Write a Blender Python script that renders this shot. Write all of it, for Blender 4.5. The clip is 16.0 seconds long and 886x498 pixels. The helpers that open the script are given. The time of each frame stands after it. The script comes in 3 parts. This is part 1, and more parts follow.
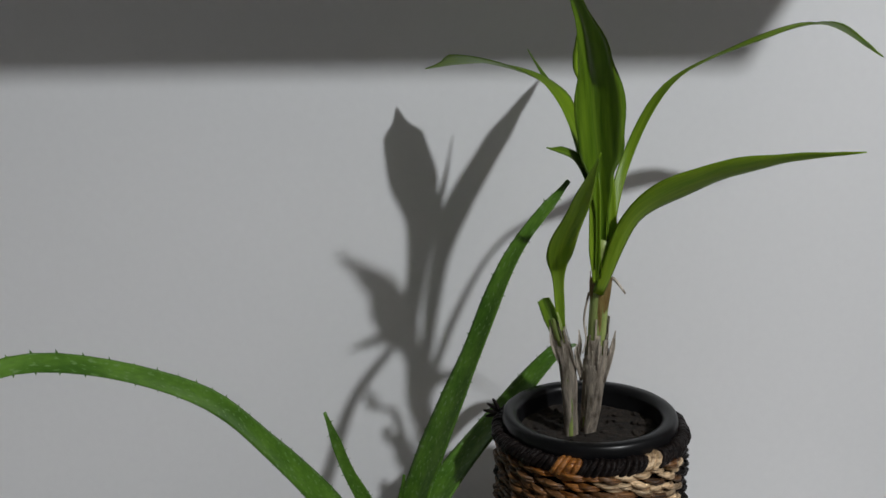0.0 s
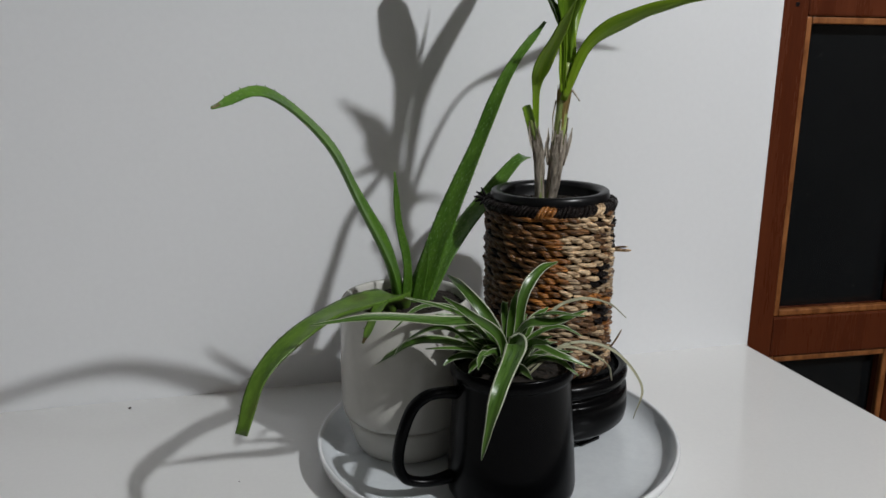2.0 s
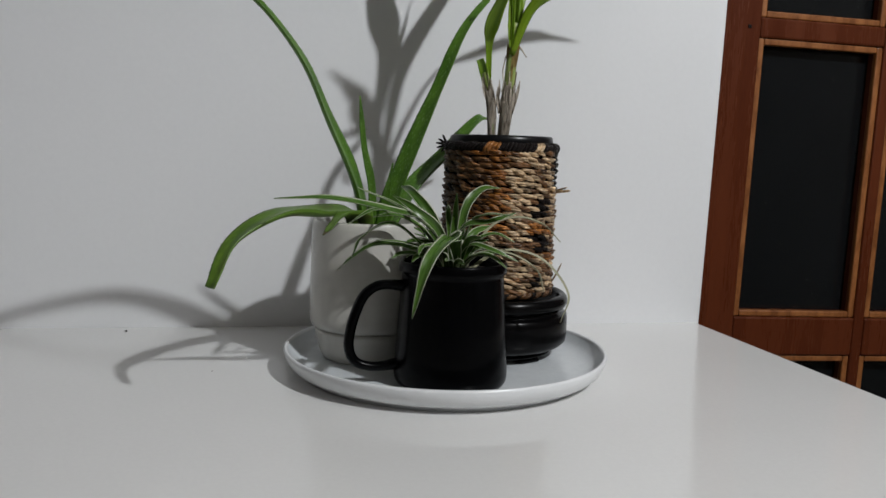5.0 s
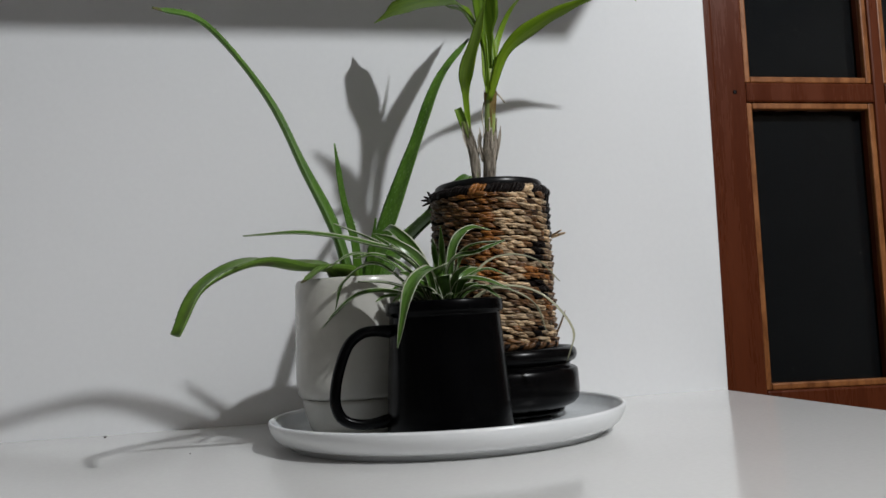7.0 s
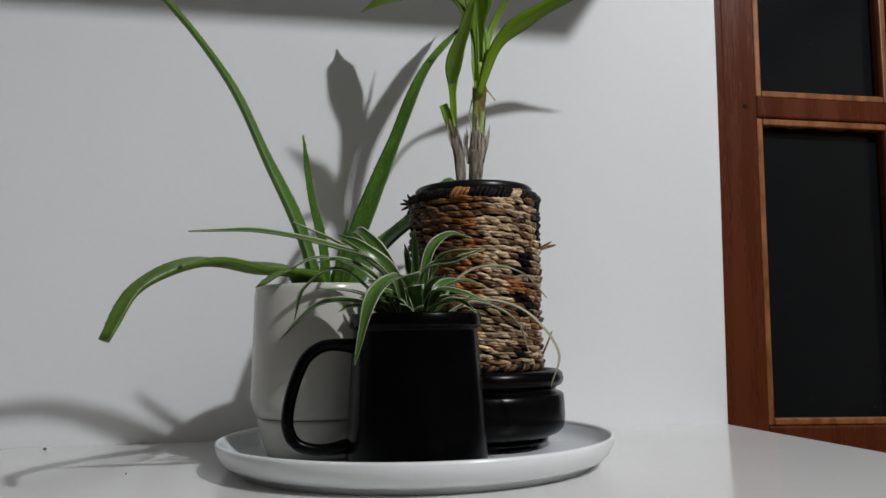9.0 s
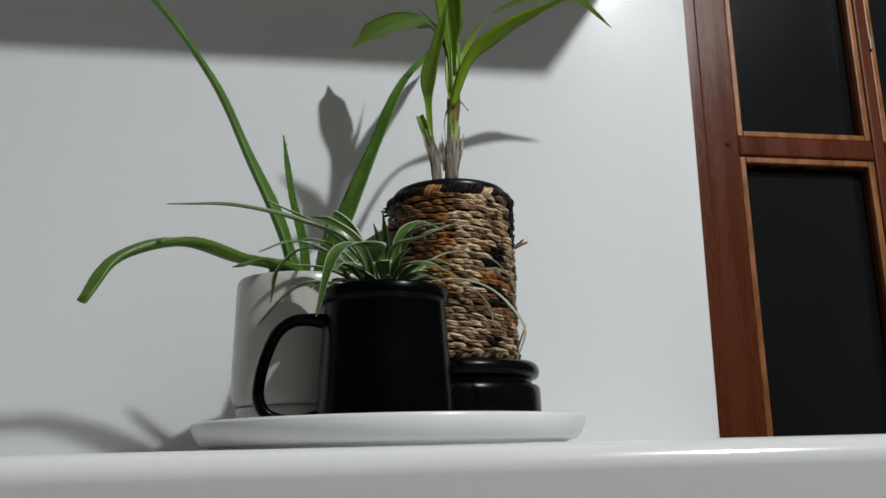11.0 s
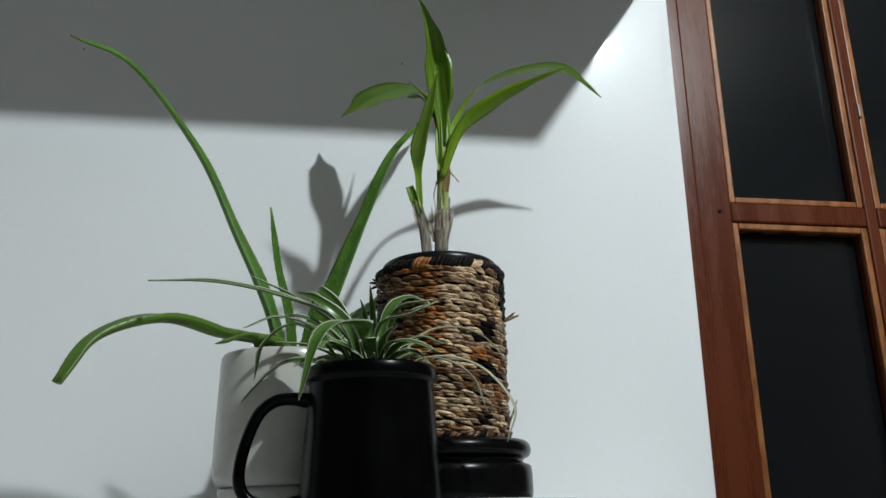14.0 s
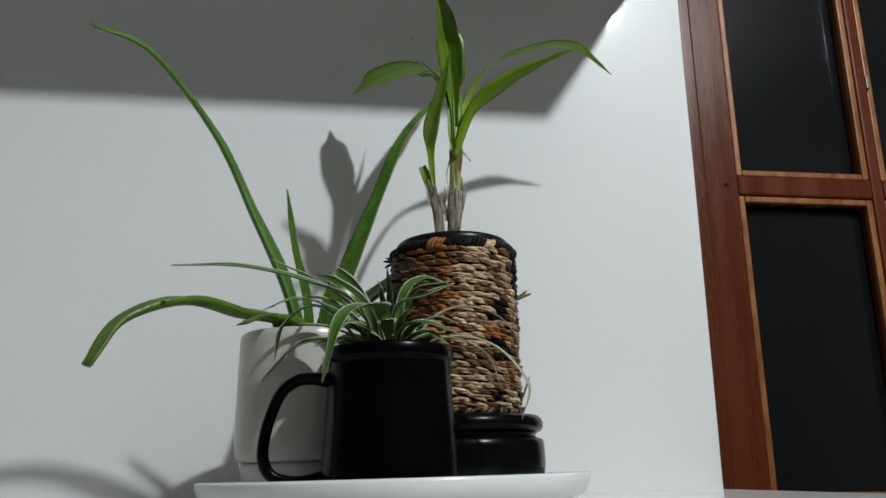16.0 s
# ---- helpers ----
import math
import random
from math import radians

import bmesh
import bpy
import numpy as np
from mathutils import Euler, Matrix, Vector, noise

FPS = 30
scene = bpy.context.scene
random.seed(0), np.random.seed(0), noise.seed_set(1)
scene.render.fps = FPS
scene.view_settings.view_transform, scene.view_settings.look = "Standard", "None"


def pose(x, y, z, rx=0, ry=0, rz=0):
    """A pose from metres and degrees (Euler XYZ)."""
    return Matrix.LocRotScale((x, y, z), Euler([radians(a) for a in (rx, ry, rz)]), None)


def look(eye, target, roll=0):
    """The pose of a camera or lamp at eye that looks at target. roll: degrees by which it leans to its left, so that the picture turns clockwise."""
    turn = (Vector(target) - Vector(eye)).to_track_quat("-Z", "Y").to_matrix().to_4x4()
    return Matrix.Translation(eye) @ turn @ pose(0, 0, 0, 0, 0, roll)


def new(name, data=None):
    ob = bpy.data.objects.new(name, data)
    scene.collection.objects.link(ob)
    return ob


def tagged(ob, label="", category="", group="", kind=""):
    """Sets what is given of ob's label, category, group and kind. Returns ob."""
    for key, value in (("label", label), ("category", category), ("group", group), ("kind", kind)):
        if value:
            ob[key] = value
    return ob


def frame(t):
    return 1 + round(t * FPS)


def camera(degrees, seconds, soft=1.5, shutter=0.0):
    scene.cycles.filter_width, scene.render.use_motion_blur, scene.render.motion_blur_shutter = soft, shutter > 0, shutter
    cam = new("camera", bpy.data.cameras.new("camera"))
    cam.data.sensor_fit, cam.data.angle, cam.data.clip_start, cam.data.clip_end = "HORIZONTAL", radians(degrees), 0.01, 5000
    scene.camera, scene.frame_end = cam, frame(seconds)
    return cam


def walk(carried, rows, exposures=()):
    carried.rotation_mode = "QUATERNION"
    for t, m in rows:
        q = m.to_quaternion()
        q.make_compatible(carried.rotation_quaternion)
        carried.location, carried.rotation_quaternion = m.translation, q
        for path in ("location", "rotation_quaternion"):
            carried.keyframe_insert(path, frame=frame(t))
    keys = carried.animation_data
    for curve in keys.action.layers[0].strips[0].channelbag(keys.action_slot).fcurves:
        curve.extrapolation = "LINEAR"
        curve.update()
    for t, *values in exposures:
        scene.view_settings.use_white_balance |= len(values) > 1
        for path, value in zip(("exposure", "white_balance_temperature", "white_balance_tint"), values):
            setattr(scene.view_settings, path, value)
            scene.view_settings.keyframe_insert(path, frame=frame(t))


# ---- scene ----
cam = camera(57.3, 16.0)
PATH = [
    (0, (0.053, -0.612, 1.319), (0.029, 1.351, 0.935), -2.1),
    (0.5, (0.027, -0.656, 1.310), (0.169, 1.297, 0.908), -0.8),
    (1, (-0.034, -0.706, 1.274), (0.262, 1.225, 0.849), 0.1),
    (1.5, (-0.065, -0.755, 1.255), (0.312, 1.152, 0.785), 0.3),
    (2, (-0.106, -0.82, 1.25), (0.294, 1.078, 0.764), -0.6),
    (2.5, (-0.155, -0.908, 1.25), (0.315, 0.975, 0.765), -1.6),
    (3, (-0.156, -0.963, 1.241), (0.353, 0.91, 0.758), -2.5),
    (3.2, (-0.145, -0.962, 1.235), (0.369, 0.909, 0.752), -2.7),
    (5.3, (-0.057, -0.956, 1.091), (0.264, 1.013, 0.946), 1.8),
    (5.5, (-0.051, -0.963, 1.076), (0.261, 1.011, 1.002), 1.5),
    (6, (-0.033, -0.912, 1.04), (0.277, 1.063, 1.026), -0.0),
    (6.5, (-0.017, -0.923, 1.022), (0.299, 1.048, 1.145), -2.7),
    (7, (-0.032, -0.914, 1.0), (0.267, 1.055, 1.176), -3.3),
    (7.5, (-0.031, -0.896, 0.998), (0.265, 1.077, 1.133), -3.1),
    (8, (-0.043, -0.815, 0.99), (0.246, 1.153, 1.196), -1.7),
    (8.5, (-0.03, -0.797, 0.967), (0.261, 1.169, 1.189), -1.1),
    (9, (-0.002, -0.848, 0.999), (0.295, 1.117, 1.215), -1.0),
    (9.2, (0.006, -0.883, 1.017), (0.304, 1.082, 1.238), -1.0),
    (11.3, (0.043, -0.85, 0.879), (0.268, 1.073, 1.379), -1.4),
    (11.5, (0.046, -0.842, 0.873), (0.274, 1.081, 1.37), -1.2),
    (12, (0.047, -0.853, 0.918), (0.281, 1.05, 1.488), -1.4),
    (12.5, (0.053, -0.858, 0.927), (0.291, 1.031, 1.538), -1.3),
    (13, (0.05, -0.857, 0.914), (0.292, 1.027, 1.541), -1.4),
    (13.5, (0.044, -0.856, 0.907), (0.286, 1.029, 1.532), -1.3),
    (14, (0.044, -0.856, 0.916), (0.288, 1.032, 1.531), -1.5),
    (14.5, (0.045, -0.858, 0.926), (0.294, 1.031, 1.534), -2.2),
    (15, (0.041, -0.862, 0.925), (0.287, 1.033, 1.515), -2.6),
    (15.5, (0.034, -0.869, 0.923), (0.277, 1.035, 1.487), -2.4),
    (16, (0.032, -0.87, 0.926), (0.273, 1.043, 1.456), -1.7),
]
EXPOSURES = [(0, -0.22, 6500, 10), (1.5, 0, 6500, 10), (6.0, 0, 6500, 10), (7.0, 0.08, 6500, 10), (7.5, -0.03, 6500, 10), (8.5, 0.06, 6500, 10), (9.2, -0.02, 6500, 10), (11.5, 0.13, 6450, 6), (12.0, 0.05, 6500, 9), (12.5, 0.19, 6250, 2), (13.5, 0.27, 6120, 1), (14.5, 0.23, 6260, 3), (15.5, 0.16, 6310, 3), (16, 0.13, 6380, 5)]
walk(cam, [(t, look(eye, target, roll)) for t, eye, target, roll in PATH], EXPOSURES)

# ---- world, light ----
world = bpy.data.worlds.new("world")
world.use_nodes = True
scene.world = world
world.node_tree.nodes["Background"].inputs[0].default_value = (0.02, 0.02, 0.022, 1)
world.node_tree.nodes["Background"].inputs[1].default_value = 0.05

LAMP = (0.943, -1.448, 2.329)
bulb = bpy.data.lights.new("room_lamp", "POINT")
bulb.energy, bulb.color, bulb.shadow_soft_size = 101.0, (0.97, 1.0, 1.022), 0.030
new("room_lamp", bulb).location = LAMP


# ---- materials ----
def mat(name, a, b, scale=20.0, rough=0.5, bump=0.0, metal=0.0, spec=0.5, stretch=(1, 1, 1), fine=None, coords="Object",
        per_object=0.0, per_island=0.0, rough_var=0.08, coat=0.0, detail=4.0, bump_dist=0.001):
    """Two colours mixed by coarse and fine noise, with the same noise in roughness and relief."""
    m = bpy.data.materials.new(name)
    m.use_nodes = True
    nt = m.node_tree
    n, l = nt.nodes, nt.links
    p = n["Principled BSDF"]
    tc = n.new("ShaderNodeTexCoord")
    mp = n.new("ShaderNodeMapping")
    mp.inputs["Scale"].default_value = stretch
    l.new(tc.outputs[coords], mp.inputs["Vector"])
    big = n.new("ShaderNodeTexNoise")
    big.inputs["Scale"].default_value, big.inputs["Detail"].default_value = scale, detail
    l.new(mp.outputs[0], big.inputs["Vector"])
    small = n.new("ShaderNodeTexNoise")
    small.inputs["Scale"].default_value, small.inputs["Detail"].default_value = fine or scale * 9, 3.0
    l.new(mp.outputs[0], small.inputs["Vector"])
    mixf = n.new("ShaderNodeMath")
    mixf.operation = "MULTIPLY_ADD"
    l.new(small.outputs[0], mixf.inputs[0])
    mixf.inputs[1].default_value = 0.45
    l.new(big.outputs[0], mixf.inputs[2])
    ramp = n.new("ShaderNodeValToRGB")
    ramp.color_ramp.elements[0].position, ramp.color_ramp.elements[1].position = 0.52, 0.92
    ramp.color_ramp.elements[0].color, ramp.color_ramp.elements[1].color = (*a, 1), (*b, 1)
    l.new(mixf.outputs[0], ramp.inputs[0])
    colour = ramp.outputs[0]
    if per_object or per_island:
        if per_object:
            info = n.new("ShaderNodeObjectInfo")
            shift = n.new("ShaderNodeVectorMath")
            shift.operation = "MULTIPLY"
            l.new(info.outputs["Random"], shift.inputs[0])
            shift.inputs[1].default_value = (3.0, 7.0, 5.0)
            l.new(shift.outputs[0], mp.inputs["Location"])
            rnd, amount = info.outputs["Random"], per_object
        else:
            info = n.new("ShaderNodeNewGeometry")
            rnd, amount = info.outputs["Random Per Island"], per_island
        mr = n.new("ShaderNodeMapRange")
        mr.inputs["To Min"].default_value, mr.inputs["To Max"].default_value = 1 - amount, 1 + amount
        l.new(rnd, mr.inputs["Value"])
        hsv = n.new("ShaderNodeHueSaturation")
        l.new(mr.outputs[0], hsv.inputs["Value"])
        l.new(colour, hsv.inputs["Color"])
        colour = hsv.outputs[0]
    l.new(colour, p.inputs["Base Color"])
    rr = n.new("ShaderNodeMapRange")
    rr.inputs["From Min"].default_value, rr.inputs["From Max"].default_value = 0.4, 1.0
    rr.inputs["To Min"].default_value, rr.inputs["To Max"].default_value = max(rough - rough_var, 0.02), min(rough + rough_var, 1)
    l.new(mixf.outputs[0], rr.inputs["Value"])
    l.new(rr.outputs[0], p.inputs["Roughness"])
    p.inputs["Metallic"].default_value = metal
    p.inputs["Specular IOR Level"].default_value = spec
    p.inputs["Coat Weight"].default_value = coat
    p.inputs["Coat Roughness"].default_value = 0.08
    if bump:
        bp = n.new("ShaderNodeBump")
        bp.inputs["Strength"].default_value, bp.inputs["Distance"].default_value = bump, bump_dist
        l.new(mixf.outputs[0], bp.inputs["Height"])
        l.new(bp.outputs[0], p.inputs["Normal"])
    return m


def speckled(m, spot, stretch, scale, low, high):
    """Adds pale flecks along a leaf to a material made by mat()."""
    nt = m.node_tree
    n, l = nt.nodes, nt.links
    p = n["Principled BSDF"]
    old = p.inputs["Base Color"].links[0].from_socket
    tc, mp, tex = n.new("ShaderNodeTexCoord"), n.new("ShaderNodeMapping"), n.new("ShaderNodeTexNoise")
    mp.inputs["Scale"].default_value = stretch
    tex.inputs["Scale"].default_value, tex.inputs["Detail"].default_value = scale, 1.0
    l.new(tc.outputs["UV"], mp.inputs["Vector"])
    l.new(mp.outputs[0], tex.inputs["Vector"])
    mr = n.new("ShaderNodeMapRange")
    mr.inputs["From Min"].default_value, mr.inputs["From Max"].default_value = low, high
    l.new(tex.outputs[0], mr.inputs["Value"])
    mx = n.new("ShaderNodeMix")
    mx.data_type = "RGBA"
    l.new(mr.outputs[0], mx.inputs[0])
    l.new(old, mx.inputs[6])
    mx.inputs[7].default_value = (*spot, 1)
    l.new(mx.outputs[2], p.inputs["Base Color"])
    return m


def translucent(m, amount, tint):
    """Lets some light through a thin leaf."""
    nt = m.node_tree
    n, l = nt.nodes, nt.links
    p, out = n["Principled BSDF"], n["Material Output"]
    tr = n.new("ShaderNodeBsdfTranslucent")
    tr.inputs[0].default_value = (*tint, 1)
    mx = n.new("ShaderNodeMixShader")
    mx.inputs[0].default_value = amount
    l.new(p.outputs[0], mx.inputs[1])
    l.new(tr.outputs[0], mx.inputs[2])
    l.new(mx.outputs[0], out.inputs[0])
    return m


WALL = mat("white_wall_paint", (0.76, 0.765, 0.775), (0.79, 0.795, 0.805), 2.0, 0.20, 0.006, fine=160, spec=0.025, rough_var=0.02, bump_dist=0.0006, coat=0.12)
WALL.node_tree.nodes["Principled BSDF"].inputs["Coat Roughness"].default_value = 0.05
# Near-black colour stands in for the lack of light behind the panes.
UNLIT = mat("unlit_room_dark_colour", (0.034, 0.038, 0.041), (0.054, 0.059, 0.062), 2.0, 0.7)
# Dim warm colour, set for the bounce light that fills the shadows.
ROOM = mat("room_bounce_colour", (0.100, 0.088, 0.076), (0.128, 0.113, 0.098), 2.0, 0.6)
TOP = mat("white_countertop", (0.735, 0.73, 0.72), (0.775, 0.77, 0.76), 3.0, 0.14, 0.008, fine=240, spec=0.5, rough_var=0.03, bump_dist=0.0004)
CABINET = mat("white_cabinet_board", (0.66, 0.66, 0.66), (0.72, 0.72, 0.72), 4.0, 0.35)
FLOOR = mat("dark_floor_tile", (0.08, 0.07, 0.06), (0.14, 0.12, 0.10), 4.0, 0.4)
CERAMIC = mat("white_ceramic", (0.50, 0.485, 0.445), (0.56, 0.545, 0.505), 14.0, 0.22, 0.012, spec=0.5, rough_var=0.015, bump_dist=0.0005)
PLATE = mat("pale_grey_glazed_plate", (0.66, 0.69, 0.715), (0.71, 0.74, 0.76), 70.0, 0.22, 0.30, fine=260, spec=0.5, rough_var=0.03, bump_dist=0.0005)
PLATE_RIM = mat("white_plate_rim", (0.75, 0.76, 0.77), (0.79, 0.80, 0.81), 12.0, 0.24, 0.02, rough_var=0.02, bump_dist=0.0005)
MUG = mat("matte_black_enamel", (0.0006, 0.0006, 0.0008), (0.0014, 0.0014, 0.0018), 30.0, 0.24, 0.015, spec=0.085, rough_var=0.02, bump_dist=0.0004)
GLOSS = mat("glossy_black_lacquer", (0.0015, 0.0015, 0.0018), (0.003, 0.0028, 0.003), 25.0, 0.24, 0.015, spec=0.12, rough_var=0.02, bump_dist=0.0004)
PLASTIC = mat("black_plastic", (0.004, 0.004, 0.0045), (0.008, 0.008, 0.009), 40.0, 0.30, 0.02, spec=0.25, rough_var=0.02, bump_dist=0.0005)
SOIL = mat("dark_potting_soil", (0.007, 0.005, 0.0035), (0.034, 0.023, 0.015), 220.0, 0.9, 1.0, bump_dist=0.003)
straw = dict(scale=120.0, rough=0.34, bump=1.0, stretch=(0.25, 3.4, 3.4), fine=420, per_object=0.42, bump_dist=0.0014)
STRAW = mat("pale_straw_rope", (0.125, 0.062, 0.023), (0.76, 0.56, 0.345), **straw)
# Brown rope, and straw coloured as if shaded on the basket's left.
BROWN = mat("brown_and_shaded_straw_rope", (0.036, 0.014, 0.005), (0.24, 0.115, 0.043), **straw)
ORANGE = mat("orange_brown_rope", (0.10, 0.030, 0.005), (0.42, 0.165, 0.034), **straw)
DARK = mat("black_rope_and_gap_shade", (0.004, 0.003, 0.003), (0.014, 0.010, 0.009), spec=0.1, **straw)
ALOE = speckled(mat("aloe_green", (0.038, 0.108, 0.008), (0.105, 0.225, 0.024), 30.0, 0.36, 0.15, coords="UV", stretch=(3, 1, 1), fine=200),
                (0.145, 0.25, 0.085), (640, 240, 1), 1.0, 0.60, 0.72)
ALOE_OLD = speckled(mat("faded_aloe_green", (0.048, 0.108, 0.009), (0.125, 0.222, 0.028), 28.0, 0.38, 0.2, coords="UV", stretch=(3, 1, 1), fine=160),
                    (0.055, 0.050, 0.014), (26, 16, 1), 1.0, 0.58, 0.66)
ALOE_DRY = mat("browned_leaf_tip", (0.05, 0.035, 0.01), (0.16, 0.11, 0.04), 120.0, 0.6, 0.3)
DRAC = translucent(mat("bright_green_leaf", (0.140, 0.255, 0.009), (0.300, 0.440, 0.026), 40.0, 0.36, 0.25, coords="UV", stretch=(9, 0.5, 1), fine=170, bump_dist=0.0006), 0.35, (0.26, 0.48, 0.03))
DRAC_DARK = translucent(mat("deep_green_leaf", (0.055, 0.120, 0.006), (0.150, 0.255, 0.015), 40.0, 0.34, 0.25, coords="UV", stretch=(9, 0.5, 1), fine=170, bump_dist=0.0006), 0.14, (0.14, 0.30, 0.015))
STEM = mat("pale_green_stem", (0.19, 0.27, 0.06), (0.36, 0.42, 0.14), 60.0, 0.42, 0.3, stretch=(3, 3, 0.3))
BARK = mat("dry_grey_sheath", (0.22, 0.175, 0.13), (0.74, 0.66, 0.55), 130.0, 0.8, 0.9, stretch=(3, 3, 0.35), bump_dist=0.0015)
PALE = mat("pale_withered_leaf", (0.20, 0.20, 0.12), (0.46, 0.44, 0.30), 50.0, 0.5, 0.2, coords="UV", stretch=(8, 0.6, 1))
TAN = mat("yellow_brown_sheath", (0.24, 0.150, 0.045), (0.44, 0.33, 0.11), 90.0, 0.6, 0.4, stretch=(3, 3, 0.4))
SPIDER = translucent(mat("spider_plant_green", (0.034, 0.090, 0.011), (0.110, 0.215, 0.034), 40.0, 0.30, 0.2, coords="UV", stretch=(10, 0.5, 1), fine=190, bump_dist=0.0005), 0.16, (0.10, 0.26, 0.02))
CREAM = translucent(mat("cream_leaf_edge", (0.52, 0.56, 0.40), (0.74, 0.77, 0.61), 50.0, 0.42, 0.1, coords="UV", stretch=(8, 0.6, 1)), 0.25, (0.5, 0.55, 0.3))
WOOD = mat("red_brown_varnished_wood", (0.074, 0.0165, 0.006), (0.108, 0.0255, 0.0085), 6.0, 0.27, 0.05, stretch=(6, 6, 0.5), fine=90, spec=0.26, bump_dist=0.0006)
BEAD = mat("orange_brown_bead_wood", (0.16, 0.052, 0.014), (0.33, 0.125, 0.038), 30.0, 0.34, 0.2, stretch=(3, 3, 1), fine=160, bump_dist=0.0006)
GREY = mat("grey_speck", (0.05, 0.045, 0.04), (0.12, 0.1, 0.09), 300.0, 0.8)
DUST = mat("pale_dust", (0.20, 0.20, 0.19), (0.38, 0.38, 0.36), 300.0, 0.9)
STEEL = mat("dull_steel", (0.16, 0.14, 0.12), (0.24, 0.22, 0.2), 60.0, 0.5, metal=0.6)

GLASS = bpy.data.materials.new("dusty_window_glass")
GLASS.use_nodes = True
_p = GLASS.node_tree.nodes["Principled BSDF"]
_p.inputs["Transmission Weight"].default_value = 0.97
_p.inputs["Specular IOR Level"].default_value = 0.2
_p.inputs["Roughness"].default_value = 0.12
_p.inputs["IOR"].default_value = 1.5
_n, _l = GLASS.node_tree.nodes, GLASS.node_tree.links
_dust, _r, _tc = _n.new("ShaderNodeTexNoise"), _n.new("ShaderNodeValToRGB"), _n.new("ShaderNodeTexCoord")
_dust.inputs["Scale"].default_value, _dust.inputs["Detail"].default_value = 6.0, 6.0
_r.color_ramp.elements[0].color, _r.color_ramp.elements[1].color = (0.13, 0.155, 0.175, 1), (0.22, 0.25, 0.275, 1)
_l.new(_tc.outputs["Object"], _dust.inputs["Vector"])
_l.new(_dust.outputs[0], _r.inputs[0])
_l.new(_r.outputs[0], _p.inputs["Base Color"])


# ---- builders ----
def to_mesh(name, bm, mats, smooth=True):
    me = bpy.data.meshes.new(name)
    bmesh.ops.recalc_face_normals(bm, faces=bm.faces[:])
    bm.to_mesh(me)
    bm.free()
    for m in mats if isinstance(mats, (list, tuple)) else [mats]:
        me.materials.append(m)
    if smooth:
        me.shade_smooth()
    return me


def part(name, bm, material, parent, label="", smooth=True):
    ob = new(name, to_mesh(name, bm, material, smooth))
    ob.parent = parent
    if label:
        tagged(ob, label)
    return ob


def thing(name, place, label, category, group="", kind=""):
    ob = new(name)
    ob.location = place
    ob.empty_display_size = 0.02
    return tagged(ob, label, category, group, kind)


def box(bm, x0, x1, y0, y1, z0, z1, bevel=0.0, seg=2):
    made = bmesh.ops.create_cube(bm, size=1.0, matrix=Matrix.LocRotScale(((x0 + x1) / 2, (y0 + y1) / 2, (z0 + z1) / 2), None, (x1 - x0, y1 - y0, z1 - z0)))
    if bevel:
        edges = list({e for v in made["verts"] for e in v.link_edges})
        bmesh.ops.bevel(bm, geom=edges, offset=bevel, segments=seg, affect="EDGES", profile=0.5)
    return bm


def lathe(profile, seg=64, wobble=0.0, seed=0):
    """A closed turned body from (radius, height) pairs."""
    bm = bmesh.new()
    rings = []
    for r, z in profile:
        ring = []
        for i in range(seg):
            a = 2 * math.pi * i / seg
            k = r * (1 + wobble * noise.noise((math.cos(a) * 1.3 + seed, math.sin(a) * 1.3, z * 20)))
            ring.append(bm.verts.new((k * math.cos(a), k * math.sin(a), z)))
        rings.append(ring)
    for a, b in zip(rings, rings[1:]):
        for i in range(seg):
            bm.faces.new((a[i], a[(i + 1) % seg], b[(i + 1) % seg], b[i]))
    bmesh.ops.remove_doubles(bm, verts=bm.verts[:], dist=1e-6)
    return bm


def spline(points, n):
    pts = [Vector(p) for p in points]
    q = [2 * pts[0] - pts[1], *pts, 2 * pts[-1] - pts[-2]]
    out, m = [], len(pts) - 1
    for k in range(n):
        u = m * k / (n - 1)
        i = min(int(u), m - 1)
        t = u - i
        a, b, c, d = q[i:i + 4]
        out.append(0.5 * ((2 * b) + (c - a) * t + (2 * a - 5 * b + 4 * c - d) * t * t + (3 * b - a - 3 * c + d) * t ** 3))
    return out


def at(profile, u):
    """The value at u of a list of (u, value) pairs."""
    for (u0, v0), (u1, v1) in zip(profile, profile[1:]):
        if u <= u1:
            k = (u - u0) / (u1 - u0)
            k = k * k * (3 - 2 * k)
            return v0 + (v1 - v0) * k
    return profile[-1][1]


def tube(bm, points, radii, seg=8, n=None, flat=1.0):
    path = spline(points, n or 6 * len(points))
    rings, ref = [], Vector((0.3, -0.9, 0.2))
    for k, p in enumerate(path):
        t = (path[min(k + 1, len(path) - 1)] - path[max(k - 1, 0)]).normalized()
        s = t.cross(ref).normalized()
        w = s.cross(t)
        r = at(radii, k / (len(path) - 1)) if isinstance(radii, list) else radii
        rings.append([bm.verts.new(p + s * r * math.cos(2 * math.pi * i / seg) + w * r * flat * math.sin(2 * math.pi * i / seg)) for i in range(seg)])
    for a, b in zip(rings, rings[1:]):
        for i in range(seg):
            bm.faces.new((a[i], a[(i + 1) % seg], b[(i + 1) % seg], b[i]))
    bm.faces.new(rings[0])
    bm.faces.new(rings[-1])
    return bm


